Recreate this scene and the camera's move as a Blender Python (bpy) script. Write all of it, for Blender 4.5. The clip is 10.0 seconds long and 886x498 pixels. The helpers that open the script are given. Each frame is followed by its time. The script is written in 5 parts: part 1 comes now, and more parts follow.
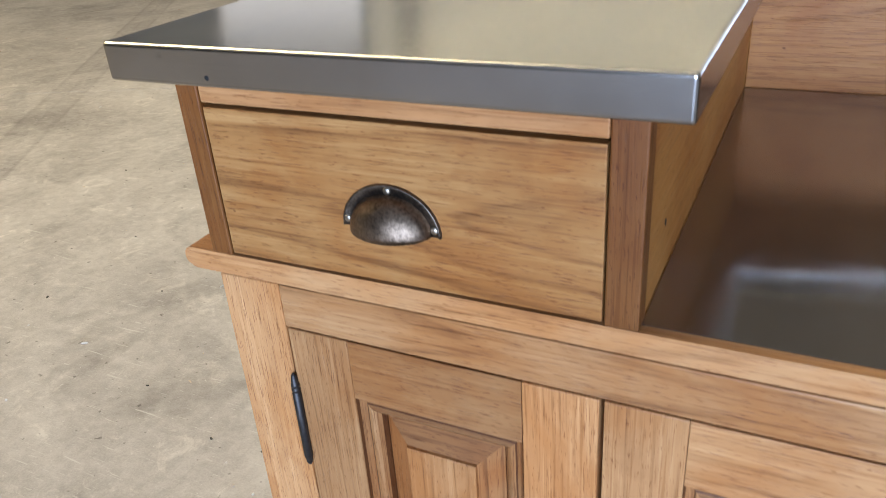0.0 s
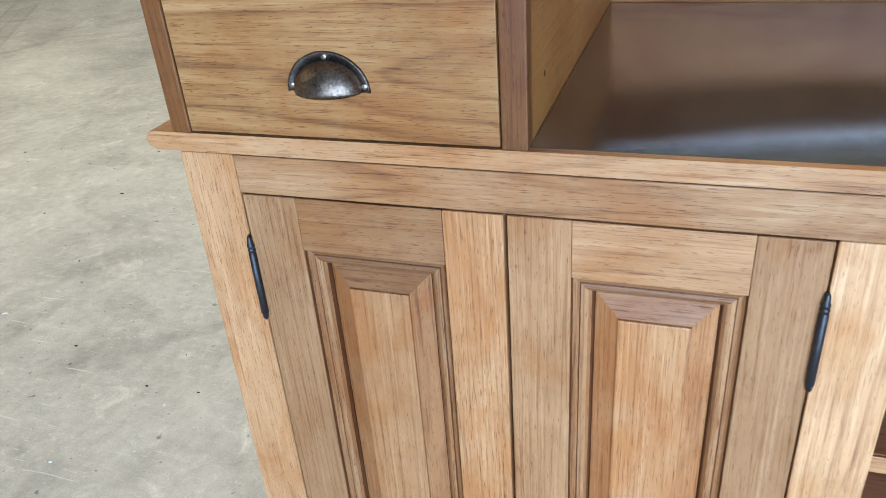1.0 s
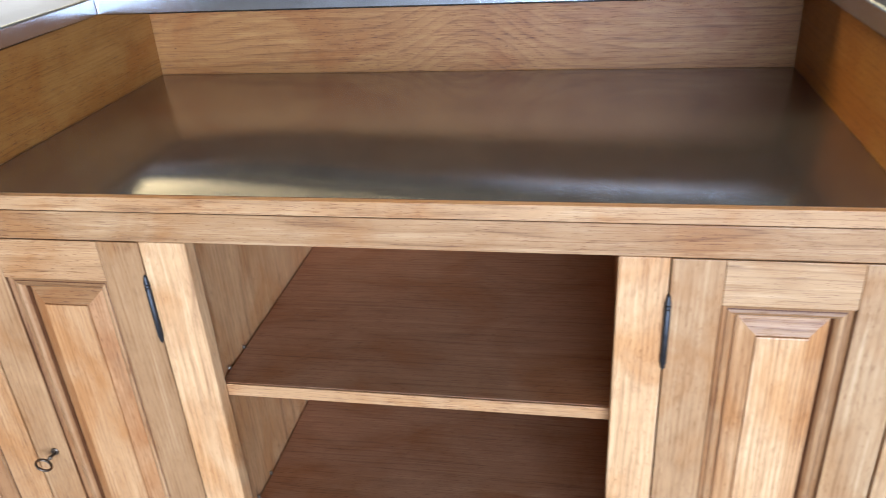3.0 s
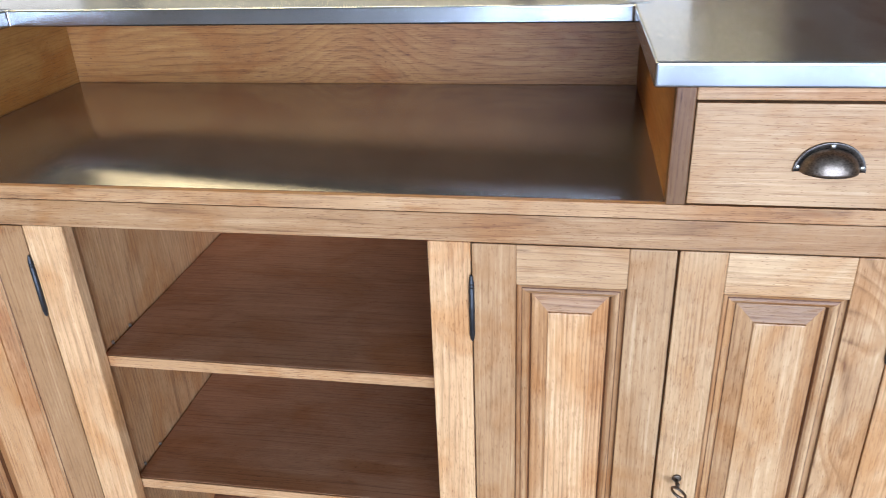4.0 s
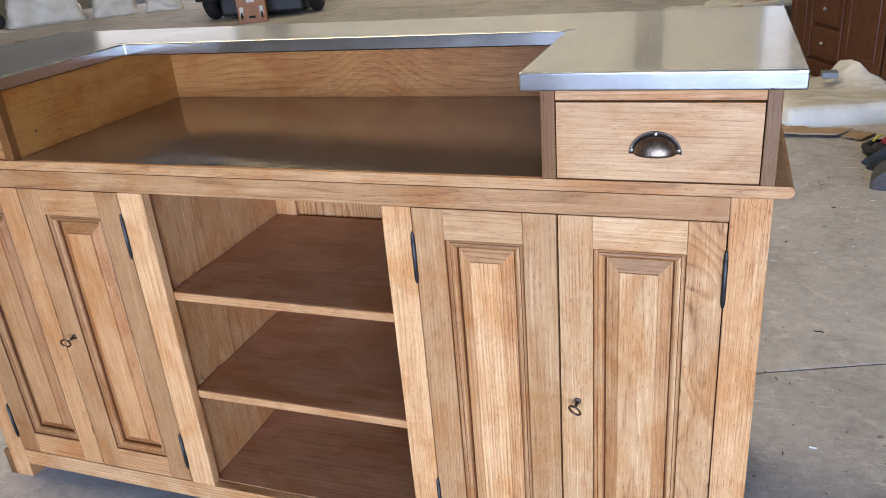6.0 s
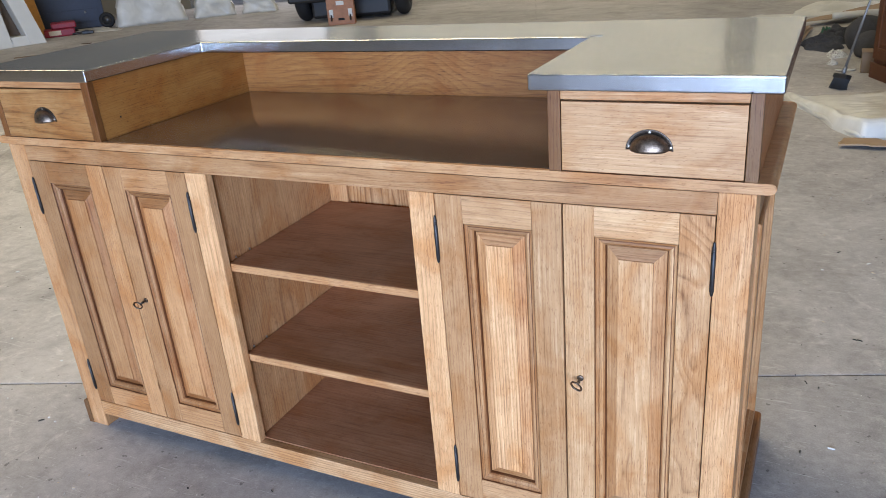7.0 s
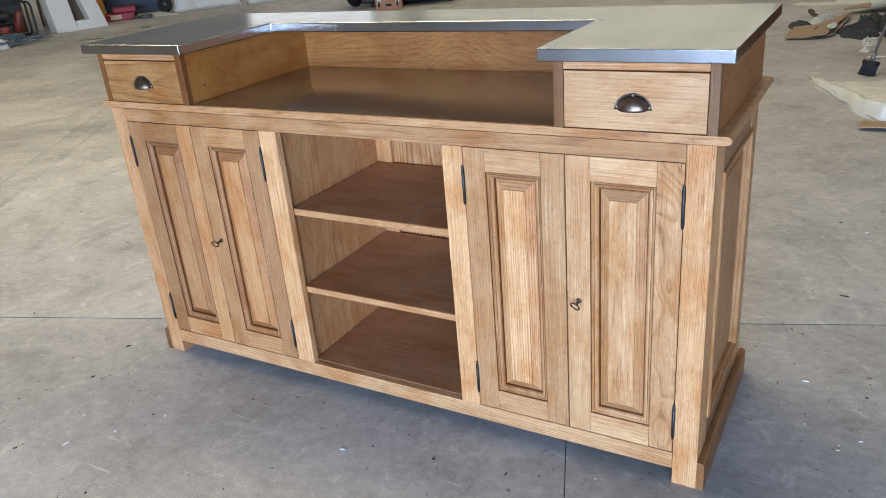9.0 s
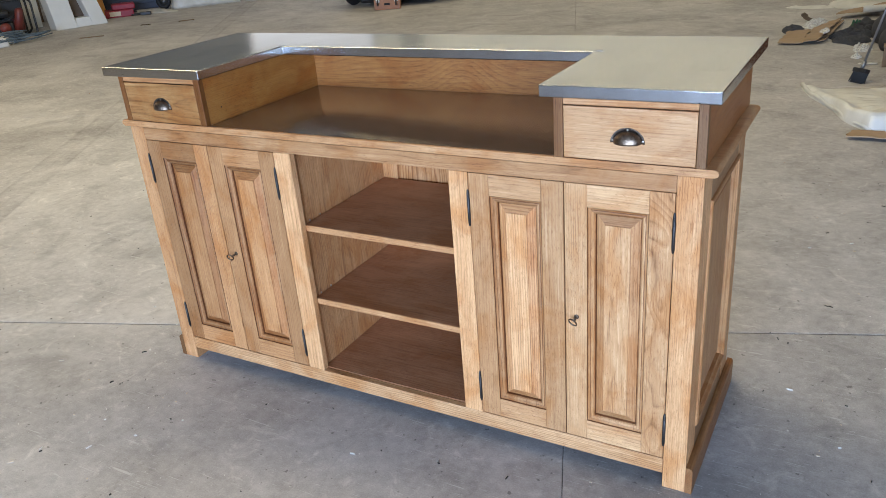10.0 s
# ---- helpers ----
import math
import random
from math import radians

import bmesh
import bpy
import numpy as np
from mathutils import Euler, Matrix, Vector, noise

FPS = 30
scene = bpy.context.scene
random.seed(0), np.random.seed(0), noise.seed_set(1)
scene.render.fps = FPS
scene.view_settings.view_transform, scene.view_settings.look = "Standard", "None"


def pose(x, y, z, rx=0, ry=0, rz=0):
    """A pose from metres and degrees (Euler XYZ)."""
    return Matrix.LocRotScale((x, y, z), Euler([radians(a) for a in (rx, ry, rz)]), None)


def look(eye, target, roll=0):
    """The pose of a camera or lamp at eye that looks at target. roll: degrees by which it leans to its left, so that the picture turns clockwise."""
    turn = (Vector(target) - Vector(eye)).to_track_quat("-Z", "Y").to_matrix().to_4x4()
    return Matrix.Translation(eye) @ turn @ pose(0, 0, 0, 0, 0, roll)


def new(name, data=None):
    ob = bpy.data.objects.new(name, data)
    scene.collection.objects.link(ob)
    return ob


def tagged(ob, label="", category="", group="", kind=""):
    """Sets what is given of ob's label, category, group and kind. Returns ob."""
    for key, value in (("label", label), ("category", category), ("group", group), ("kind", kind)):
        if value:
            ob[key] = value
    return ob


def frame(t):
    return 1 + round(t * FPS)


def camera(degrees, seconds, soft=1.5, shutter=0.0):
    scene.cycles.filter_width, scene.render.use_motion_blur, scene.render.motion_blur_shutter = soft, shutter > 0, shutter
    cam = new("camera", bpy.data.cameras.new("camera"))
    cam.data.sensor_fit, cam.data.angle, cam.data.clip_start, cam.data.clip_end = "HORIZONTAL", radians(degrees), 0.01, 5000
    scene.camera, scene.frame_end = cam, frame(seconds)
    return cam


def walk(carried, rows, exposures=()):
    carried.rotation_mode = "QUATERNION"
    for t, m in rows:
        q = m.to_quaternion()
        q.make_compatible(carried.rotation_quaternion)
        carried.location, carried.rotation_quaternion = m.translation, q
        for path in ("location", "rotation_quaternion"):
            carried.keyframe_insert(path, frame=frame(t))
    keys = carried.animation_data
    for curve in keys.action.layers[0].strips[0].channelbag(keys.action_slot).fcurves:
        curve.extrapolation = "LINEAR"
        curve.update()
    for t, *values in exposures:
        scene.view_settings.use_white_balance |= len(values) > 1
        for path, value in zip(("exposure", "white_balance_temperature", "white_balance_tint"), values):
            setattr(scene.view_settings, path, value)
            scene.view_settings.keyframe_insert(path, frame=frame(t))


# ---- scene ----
cam = camera(59.8, 10.0, soft=0.7, shutter=0.2)
PATH = [
    (0, (-0.506, -0.44, 1.242), (-1.324, 1.131, 0.313), -4.3),
    (0.5, (-0.479, -0.52, 1.195), (-1.188, 1.09, 0.245), -4.2),
    (1, (-0.454, -0.619, 1.203), (-1.048, 1.022, 0.226), -4.5),
    (1.5, (-0.412, -0.731, 1.26), (-0.931, 0.932, 0.277), -4.3),
    (2, (-0.226, -0.775, 1.285), (-0.758, 0.897, 0.326), -4.0),
    (2.5, (0.036, -0.791, 1.299), (-0.459, 0.902, 0.355), -3.4),
    (3, (0.238, -0.813, 1.315), (-0.113, 0.924, 0.388), -3.7),
    (3.2, (0.284, -0.855, 1.338), (-0.008, 0.896, 0.416), -1.8),
    (4.3, (0.571, -0.937, 1.333), (0.227, 0.826, 0.453), -2.8),
    (4.5, (0.65, -0.949, 1.334), (0.25, 0.802, 0.455), -2.3),
    (5, (0.813, -1.015, 1.35), (0.275, 0.697, 0.466), -3.3),
    (5.5, (0.851, -1.126, 1.37), (0.25, 0.585, 0.528), -4.5),
    (6, (0.871, -1.225, 1.377), (0.215, 0.482, 0.569), -5.0),
    (7.3, (1.113, -1.328, 1.401), (0.186, 0.262, 0.618), -5.4),
    (7.5, (1.155, -1.309, 1.41), (0.188, 0.251, 0.617), -5.8),
    (8, (1.195, -1.423, 1.413), (0.216, 0.129, 0.618), -5.7),
    (8.5, (1.215, -1.56, 1.431), (0.255, 0.002, 0.634), -5.3),
    (9, (1.249, -1.643, 1.424), (0.306, -0.073, 0.621), -5.1),
    (9.5, (1.265, -1.719, 1.45), (0.33, -0.147, 0.641), -4.9),
    (10, (1.276, -1.732, 1.542), (0.345, -0.163, 0.722), -4.8),
]
walk(cam, [(t, look(eye, target, roll)) for t, eye, target, roll in PATH], [(0, -0.14, 6350, 20), (0.5, -0.08, 5850, 19), (1.0, 0.0, 5600, 12), (1.5, -0.03, 5550, 11), (2.0, 0.0, 5650, 13), (2.5, 0.12, 6050, 18), (3.2, 0.1, 6000, 18), (4.5, -0.16, 6050, 20), (5.0, -0.18, 6250, 24), (5.5, -0.18, 6250, 24), (7.5, -0.15, 5880, 19), (9.0, -0.16, 5920, 17), (10, -0.16, 6000, 18)])

# ---- light ----
ASSUMED_STRIPS = ((2.6, 750, -14.2, 1.9), (12.0, 290, -3.9, 9.0))     # place, watts and the two ends of each strip
HALL = 19.6                                   # degrees by which the hall is turned against the counter
world = bpy.data.worlds.new("sky")
scene.world = world
world.use_nodes = True
wn = world.node_tree.nodes
sky = wn.new("ShaderNodeTexSky")
sky.sky_type = "NISHITA"
sky.sun_disc = False
sky.sun_elevation, sky.sun_rotation = radians(48), radians(200)
wn["Background"].inputs["Strength"].default_value = 0.1
world.node_tree.links.new(sky.outputs["Color"], wn["Background"].inputs["Color"])


def hall(u, v, z=0.0):
    """A place in the counter's axes from one along the hall's walls."""
    a = radians(HALL)
    return Vector((u * math.cos(a) - v * math.sin(a), u * math.sin(a) + v * math.cos(a), z))


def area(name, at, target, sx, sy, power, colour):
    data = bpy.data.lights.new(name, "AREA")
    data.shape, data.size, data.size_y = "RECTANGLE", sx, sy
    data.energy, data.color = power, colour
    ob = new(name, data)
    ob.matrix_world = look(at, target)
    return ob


# daylight through the open gate behind and the two tall openings in the far wall
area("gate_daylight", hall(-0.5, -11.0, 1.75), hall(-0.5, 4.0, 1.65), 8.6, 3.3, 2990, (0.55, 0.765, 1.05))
area("opening_daylight", hall(-5.65, 15.95, 1.95), hall(-5.65, 4.0, 1.9), 3.0, 3.8, 46, (1.0, 0.95, 0.82))
area("opening_daylight", hall(8.4, 15.95, 2.7), hall(8.4, 4.0, 2.6), 1.9, 5.2, 24, (1.0, 0.97, 0.90))
# roof strips are assumed, unseen fill that brightens the floor and far wall
for v, watts, u_from, u_to in ASSUMED_STRIPS:
    mid_u = (u_from + u_to) / 2
    area("skylight_daylight", hall(mid_u, v, 6.43), hall(mid_u, v + 0.01, 0.0), u_to - u_from - 0.3, 1.1, watts, (1.0, 0.865, 0.49))
sun = new("sun", bpy.data.lights.new("sun", "SUN"))
sun.data.energy, sun.data.angle, sun.data.color = 3.0, radians(0.5), (1.0, 0.95, 0.87)
sun.matrix_world = look((0, 0, 20), hall(13.0, 4.2, 0.0))

# ---- materials ----


def material(name):
    m = bpy.data.materials.new(name)
    m.use_nodes = True
    nt = m.node_tree
    return m, nt, nt.nodes["Principled BSDF"]


def node(nt, kind, **values):
    n = nt.nodes.new(kind)
    for k, v in values.items():
        n.inputs[k.replace("_", " ")].default_value = v
    return n


def ramp(nt, src, stops):
    n = nt.nodes.new("ShaderNodeValToRGB")
    els = n.color_ramp.elements
    while len(els) < len(stops):
        els.new(0.5)
    for e, (p, c) in zip(els, stops):
        e.position, e.color = p, (*c, 1) if len(c) == 3 else c
    nt.links.new(src, n.inputs["Fac"])
    return n.outputs["Color"]


def grey(v):
    return (v, v, v)


def mix(nt, a, b, fac, how="MIX"):
    n = nt.nodes.new("ShaderNodeMix")
    n.data_type, n.blend_type = "RGBA", how
    for sock, v in ((n.inputs[0], fac), (n.inputs[6], a), (n.inputs[7], b)):
        if isinstance(v, bpy.types.NodeSocket):
            nt.links.new(v, sock)
        elif isinstance(v, (int, float)):
            sock.default_value = v
        else:
            sock.default_value = (*v, 1)
    return n.outputs[2]


def math_node(nt, op, a, b=0.0, clamp=False):
    n = nt.nodes.new("ShaderNodeMath")
    n.operation, n.use_clamp = op, clamp
    for i, v in enumerate((a, b)):
        if isinstance(v, bpy.types.NodeSocket):
            nt.links.new(v, n.inputs[i])
        else:
            n.inputs[i].default_value = v
    return n.outputs[0]


def noise_tex(nt, vec, scale, detail=4.0, rough=0.55, distort=0.0):
    n = node(nt, "ShaderNodeTexNoise", Scale=scale, Detail=detail, Roughness=rough, Distortion=distort)
    nt.links.new(vec, n.inputs["Vector"])
    return n.outputs["Fac"]


def shifted(nt, scale=(1, 1, 1)):
    """Object coordinates, moved by an amount of its own for every piece, and stretched."""
    co = nt.nodes.new("ShaderNodeTexCoord")
    info = nt.nodes.new("ShaderNodeObjectInfo")
    off = nt.nodes.new("ShaderNodeVectorMath")
    off.operation = "MULTIPLY_ADD"
    nt.links.new(info.outputs["Random"], off.inputs[0])
    off.inputs[1].default_value = (37.0, 91.0, 53.0)
    nt.links.new(co.outputs["Object"], off.inputs[2])
    mp = node(nt, "ShaderNodeMapping", Scale=scale)
    nt.links.new(off.outputs[0], mp.inputs["Vector"])
    return mp.outputs["Vector"], info


def bump(nt, bsdf, height, strength, distance):
    b = node(nt, "ShaderNodeBump", Strength=strength, Distance=distance)
    nt.links.new(height, b.inputs["Height"])
    nt.links.new(b.outputs["Normal"], bsdf.inputs["Normal"])


def wood(name, axis, dark, mid, light, rough=0.42, figure=1.0, swirl=False):
    """Waxed wood with its grain along one axis; each board has its own cut, and its own tint by the object's colour."""
    m, nt, bsdf = material(name)
    long = {"x": 0, "y": 1, "z": 2}[axis]

    def stretched(along, across):
        return tuple(along if i == long else across for i in range(3))
    v1, info = shifted(nt, stretched(0.45, 22.0))
    v2, _ = shifted(nt, stretched(1.0, 40.0))
    v3, _ = shifted(nt, stretched(1.0, 1.6))
    v4, _ = shifted(nt, stretched(0.6, 5.0))
    # growth rings: distance from the tree's heart, which lies somewhere near the board and leans a little against it
    co = nt.nodes.new("ShaderNodeTexCoord")
    sep = nt.nodes.new("ShaderNodeSeparateXYZ")
    nt.links.new(co.outputs["Object"], sep.inputs[0])
    rest = [i for i in range(3) if i != long]
    rnd = info.outputs["Random"]
    bend = noise_tex(nt, v4, 2.2, 3.0, 0.55)
    lean = math_node(nt, "MULTIPLY", sep.outputs[long], math_node(nt, "SUBTRACT", math_node(nt, "MULTIPLY", rnd, 0.04), 0.02))
    dist = []
    for k, i in enumerate(rest):
        r = math_node(nt, "FRACT", math_node(nt, "MULTIPLY", rnd, (17.3, 41.9)[k]))
        o = math_node(nt, "SUBTRACT", math_node(nt, "MULTIPLY", r, 0.36), 0.18)
        d = math_node(nt, "ADD", math_node(nt, "ADD", sep.outputs[i], o), lean)
        dist.append(math_node(nt, "MULTIPLY", d, d))
    heart = math_node(nt, "SQRT", math_node(nt, "ADD", dist[0], dist[1]))
    heart = math_node(nt, "ADD", heart, math_node(nt, "MULTIPLY", bend, 0.035))
    if swirl == "crest":
        # long level grain that rises over one crest
        v8, _ = shifted(nt, stretched(0.7, 2.2))
        off = math_node(nt, "SUBTRACT", sep.outputs[long], 0.03)
        hill = math_node(nt, "POWER", 0.36788, math_node(nt, "MULTIPLY", math_node(nt, "MULTIPLY", off, off), 90.0))
        heart = math_node(nt, "ADD", math_node(nt, "MULTIPLY", sep.outputs[2], 0.42), math_node(nt, "MULTIPLY", hill, -0.026))
        heart = math_node(nt, "ADD", heart, math_node(nt, "MULTIPLY", noise_tex(nt, v8, 3.2, 2.0, 0.45, 0.2), 0.034))
    elif swirl:
        v8, _ = shifted(nt, stretched(1.0, 1.7))
        heart = math_node(nt, "MULTIPLY", noise_tex(nt, v8, 4.2, 1.5, 0.35, 0.5), 0.085)
    rings = math_node(nt, "FRACT", math_node(nt, "MULTIPLY", heart, 150.0 * figure))
    band = ramp(nt, rings, [(0.0, grey(0.45)), (0.12, grey(0.80)), (0.55, grey(0.62)), (0.90, grey(0.12)), (1.0, grey(0.45))])
    streak = noise_tex(nt, v1, 5.0, 3.0, 0.6, 0.0)
    fine = noise_tex(nt, v2, 9.0, 4.0, 0.65)
    v6, _ = shifted(nt, stretched(2.5, 58.0))
    pores = noise_tex(nt, v6, 17.0, 2.0, 0.5)
    v9, _ = shifted(nt, stretched(13.0, 105.0))
    flecks = noise_tex(nt, v9, 8.0, 2.0, 0.5, 0.3)
    v7, _ = shifted(nt, stretched(1.4, 11.0))
    flow = noise_tex(nt, v7, 3.0, 3.0, 0.5, 0.9)
    v5, _ = shifted(nt, stretched(1.0, 55.0))
    lines = noise_tex(nt, v5, 7.0, 3.0, 0.6)
    blotch = noise_tex(nt, v3, 6.0, 4.0, 0.6, 0.6)
    t = math_node(nt, "ADD", math_node(nt, "MULTIPLY", streak, 0.16), math_node(nt, "MULTIPLY", fine, 0.33))
    t = math_node(nt, "ADD", t, math_node(nt, "ADD", math_node(nt, "MULTIPLY", flow, 0.25), 0.125))
    t = math_node(nt, "ADD", t, math_node(nt, "MULTIPLY", math_node(nt, "SUBTRACT", band, 0.5), info.outputs["Alpha"]))
    col = ramp(nt, t, [(0.28, dark), (0.47, mid), (0.53, mid), (0.74, light)])
    col = mix(nt, col, mix(nt, col, (0.66, 0.53, 0.42), 1.0, "MULTIPLY"),
              ramp(nt, lines, [(0.57, grey(0.0)), (0.64, grey(0.55))]))
    col = mix(nt, col, mix(nt, col, (0.87, 0.72, 0.56), 1.0, "MULTIPLY"),
              ramp(nt, blotch, [(0.46, grey(0.0)), (0.64, grey(0.95))]))
    col = mix(nt, col, mix(nt, col, (1.14, 1.16, 1.18), 1.0, "MULTIPLY"),
              ramp(nt, blotch, [(0.32, grey(0.60)), (0.46, grey(0.0))]))
    greyed = noise_tex(nt, v3, 17.0, 5.0, 0.62, 0.8)
    col = mix(nt, col, mix(nt, col, (0.80, 0.76, 0.74), 1.0, "MULTIPLY"),
              ramp(nt, greyed, [(0.52, grey(0.0)), (0.68, grey(0.5))]))
    gate = noise_tex(nt, v3, 3.0, 2.0, 0.5)
    col = mix(nt, col, mix(nt, col, (0.42, 0.27, 0.19), 1.0, "MULTIPLY"),
              mix(nt, (0, 0, 0), ramp(nt, pores, [(0.60, grey(0.0)), (0.67, grey(0.72))]), ramp(nt, gate, [(0.36, grey(0.3)), (0.6, grey(1.0))])))
    col = mix(nt, col, mix(nt, col, (0.52, 0.38, 0.29), 1.0, "MULTIPLY"),
              ramp(nt, flecks, [(0.645, grey(0.0)), (0.70, grey(0.75))]))
    # small dark knots, few
    vk = nt.nodes.new("ShaderNodeTexVoronoi")
    vk.inputs["Scale"].default_value = 3.4
    nt.links.new(v4, vk.inputs["Vector"])
    knot = ramp(nt, vk.outputs["Distance"], [(0.012, grey(0.9)), (0.045, grey(0.0))])
    col = mix(nt, col, mix(nt, col, (0.28, 0.17, 0.10), 1.0, "MULTIPLY"), knot)
    # nail holes and dents the size of a pinhead
    vd = nt.nodes.new("ShaderNodeTexVoronoi")
    vd.inputs["Scale"].default_value = 11.0
    vd.inputs["Randomness"].default_value = 1.0
    nt.links.new(v3, vd.inputs["Vector"])
    dent = ramp(nt, vd.outputs["Distance"], [(0.016, grey(0.75)), (0.026, grey(0.0))])
    col = mix(nt, col, mix(nt, col, (0.30, 0.20, 0.14), 1.0, "MULTIPLY"), dent)
    col = mix(nt, col, info.outputs["Color"], 1.0, "MULTIPLY")
    nt.links.new(col, bsdf.inputs["Base Color"])
    r = math_node(nt, "ADD", rough - 0.08, math_node(nt, "MULTIPLY", streak, 0.20))
    nt.links.new(r, bsdf.inputs["Roughness"])
    bsdf.inputs["Specular IOR Level"].default_value = 0.27
    h = math_node(nt, "SUBTRACT", math_node(nt, "MULTIPLY", fine, 0.4), ramp(nt, pores, [(0.60, grey(0.0)), (0.70, grey(0.8))]))
    bump(nt, bsdf, h, 0.35, 0.0010)
    return m


OAK = dict(dark=(0.215, 0.090, 0.035), mid=(0.515, 0.270, 0.115), light=(0.755, 0.480, 0.246))
BROWN = dict(dark=(0.20, 0.083, 0.040), mid=(0.40, 0.196, 0.096), light=(0.55, 0.302, 0.160))
AMBER = dict(dark=(0.215, 0.085, 0.018), mid=(0.40, 0.182, 0.044), light=(0.50, 0.252, 0.072))
MAHOGANY = dict(dark=(0.036, 0.011, 0.003), mid=(0.086, 0.029, 0.008), light=(0.14, 0.054, 0.016))
# groove oak: stain, and the shade of the recess put into the colour
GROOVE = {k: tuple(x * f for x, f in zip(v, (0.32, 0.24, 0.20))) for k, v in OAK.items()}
BEVEL = {k: tuple(x * f for x, f in zip(v, (0.84, 0.77, 0.71))) for k, v in OAK.items()}
# dark end grain of the panels, also the shade on the moulds' upper runs
END_GRAIN_SHADE = {k: tuple(x * f for x, f in zip(v, (0.62, 0.55, 0.48))) for k, v in OAK.items()}
oak_end_shade = wood("end_grain_shaded_oak", "x", **END_GRAIN_SHADE)
oak_groove, oak_bevel = wood("stained_shaded_groove_oak", "z", **GROOVE), wood("bevelled_oak", "z", **BEVEL)
oak_x, oak_y, oak_z = (wood("oak_grain_" + a, a, **OAK) for a in "xyz")
oak_swirl = wood("swirled_oak", "z", **OAK, swirl=True)
splash_oak = wood("wavy_oak", "x", **OAK, swirl="crest")
shelf_wood = wood("brown_shelf_wood", "x", **BROWN, rough=0.4, figure=0.7)
amber_y = wood("amber_board_grain", "y", **AMBER, rough=0.45)
mahogany = wood("mahogany", "z", **MAHOGANY, rough=0.55, figure=0.6)
mahogany_x = wood("mahogany_across", "x", **MAHOGANY, rough=0.55, figure=0.6)


def zinc_material(name, base, rough, streak_axis, wave, brushed=0.012, spread=0.0, blur_axis=1):
    m, nt, bsdf = material(name)
    co = nt.nodes.new("ShaderNodeTexCoord")
    s = [260.0, 260.0, 260.0]
    s[streak_axis] = 1.2
    mp = node(nt, "ShaderNodeMapping", Scale=s)
    nt.links.new(co.outputs["Object"], mp.inputs["Vector"])
    brush = noise_tex(nt, mp.outputs["Vector"], 1.0, 3.0, 0.6)
    cloud = noise_tex(nt, co.outputs["Object"], 5.0, 4.0, 0.6, 0.5)
    wavy = noise_tex(nt, co.outputs["Object"], 2.2, 1.0, 0.4)
    dots = noise_tex(nt, co.outputs["Object"], 60.0, 2.0, 0.5)
    # streaks along y, standing in for blurred reflections in colour and roughness
    mp2 = node(nt, "ShaderNodeMapping", Scale=(16.0, 1.6, 16.0))
    nt.links.new(co.outputs["Object"], mp2.inputs["Vector"])
    band = noise_tex(nt, mp2.outputs["Vector"], 1.0, 4.0, 0.6, 0.3)
    tone = math_node(nt, "ADD", math_node(nt, "MULTIPLY", cloud, 0.5), math_node(nt, "MULTIPLY", band, 0.5))
    col = ramp(nt, tone, [(0.32, tuple(c * 0.86 for c in base)), (0.68, tuple(min(1, c * 1.08) for c in base))])
    col = mix(nt, col, (0.30, 0.29, 0.28), ramp(nt, dots, [(0.72, grey(0.0)), (0.80, grey(0.5))]))
    nt.links.new(col, bsdf.inputs["Base Color"])
    bsdf.inputs["Metallic"].default_value = 1.0
    r = math_node(nt, "ADD", rough - 0.11, math_node(nt, "MULTIPLY", tone, 0.20))
    r = math_node(nt, "ADD", r, math_node(nt, "MULTIPLY", brush, 0.05))
    nt.links.new(r, bsdf.inputs["Roughness"])
    h = math_node(nt, "ADD", math_node(nt, "MULTIPLY", brush, brushed), math_node(nt, "MULTIPLY", wavy, wave))
    bump(nt, bsdf, h, 0.35, 0.010)
    # rolled sheet: it blurs what it mirrors along one axis more than along the other
    bsdf.inputs["Anisotropic"].default_value = spread
    across = nt.nodes.new("ShaderNodeCombineXYZ")
    across.inputs[blur_axis].default_value = 1.0
    nt.links.new(across.outputs[0], bsdf.inputs["Tangent"])
    return m


zinc = zinc_material("brushed_zinc", (0.66, 0.645, 0.61), 0.165, 0, 0.30, 0.010, 0.85)
# edge bands darker than the top: their dimmer reflections put into the colour
zinc_edge = zinc_material("dimmed_zinc_edge", (0.45, 0.435, 0.42), 0.17, 0, 0.4)
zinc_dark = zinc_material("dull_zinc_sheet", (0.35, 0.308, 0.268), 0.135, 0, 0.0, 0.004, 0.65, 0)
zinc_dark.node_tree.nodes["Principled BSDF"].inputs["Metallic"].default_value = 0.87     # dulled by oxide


def plain(name, colour, rough=0.5, metal=0.0, vary=0.15, scale=20.0, relief=0.0):
    m, nt, bsdf = material(name)
    v, info = shifted(nt)
    n = noise_tex(nt, v, scale, 4.0, 0.6)
    big = noise_tex(nt, v, scale * 0.13, 2.0, 0.5)
    f = math_node(nt, "ADD", math_node(nt, "MULTIPLY", n, 0.6), math_node(nt, "MULTIPLY", big, 0.4))
    col = ramp(nt, f, [(0.3, tuple(c * (1 - vary) for c in colour)), (0.7, tuple(min(1.0, c * (1 + vary)) for c in colour))])
    nt.links.new(mix(nt, col, info.outputs["Color"], 1.0, "MULTIPLY"), bsdf.inputs["Base Color"])
    nt.links.new(math_node(nt, "ADD", rough - 0.06, math_node(nt, "MULTIPLY", n, 0.12)), bsdf.inputs["Roughness"])
    bsdf.inputs["Metallic"].default_value = metal
    if relief:
        bump(nt, bsdf, n, 0.5, relief)
    return m


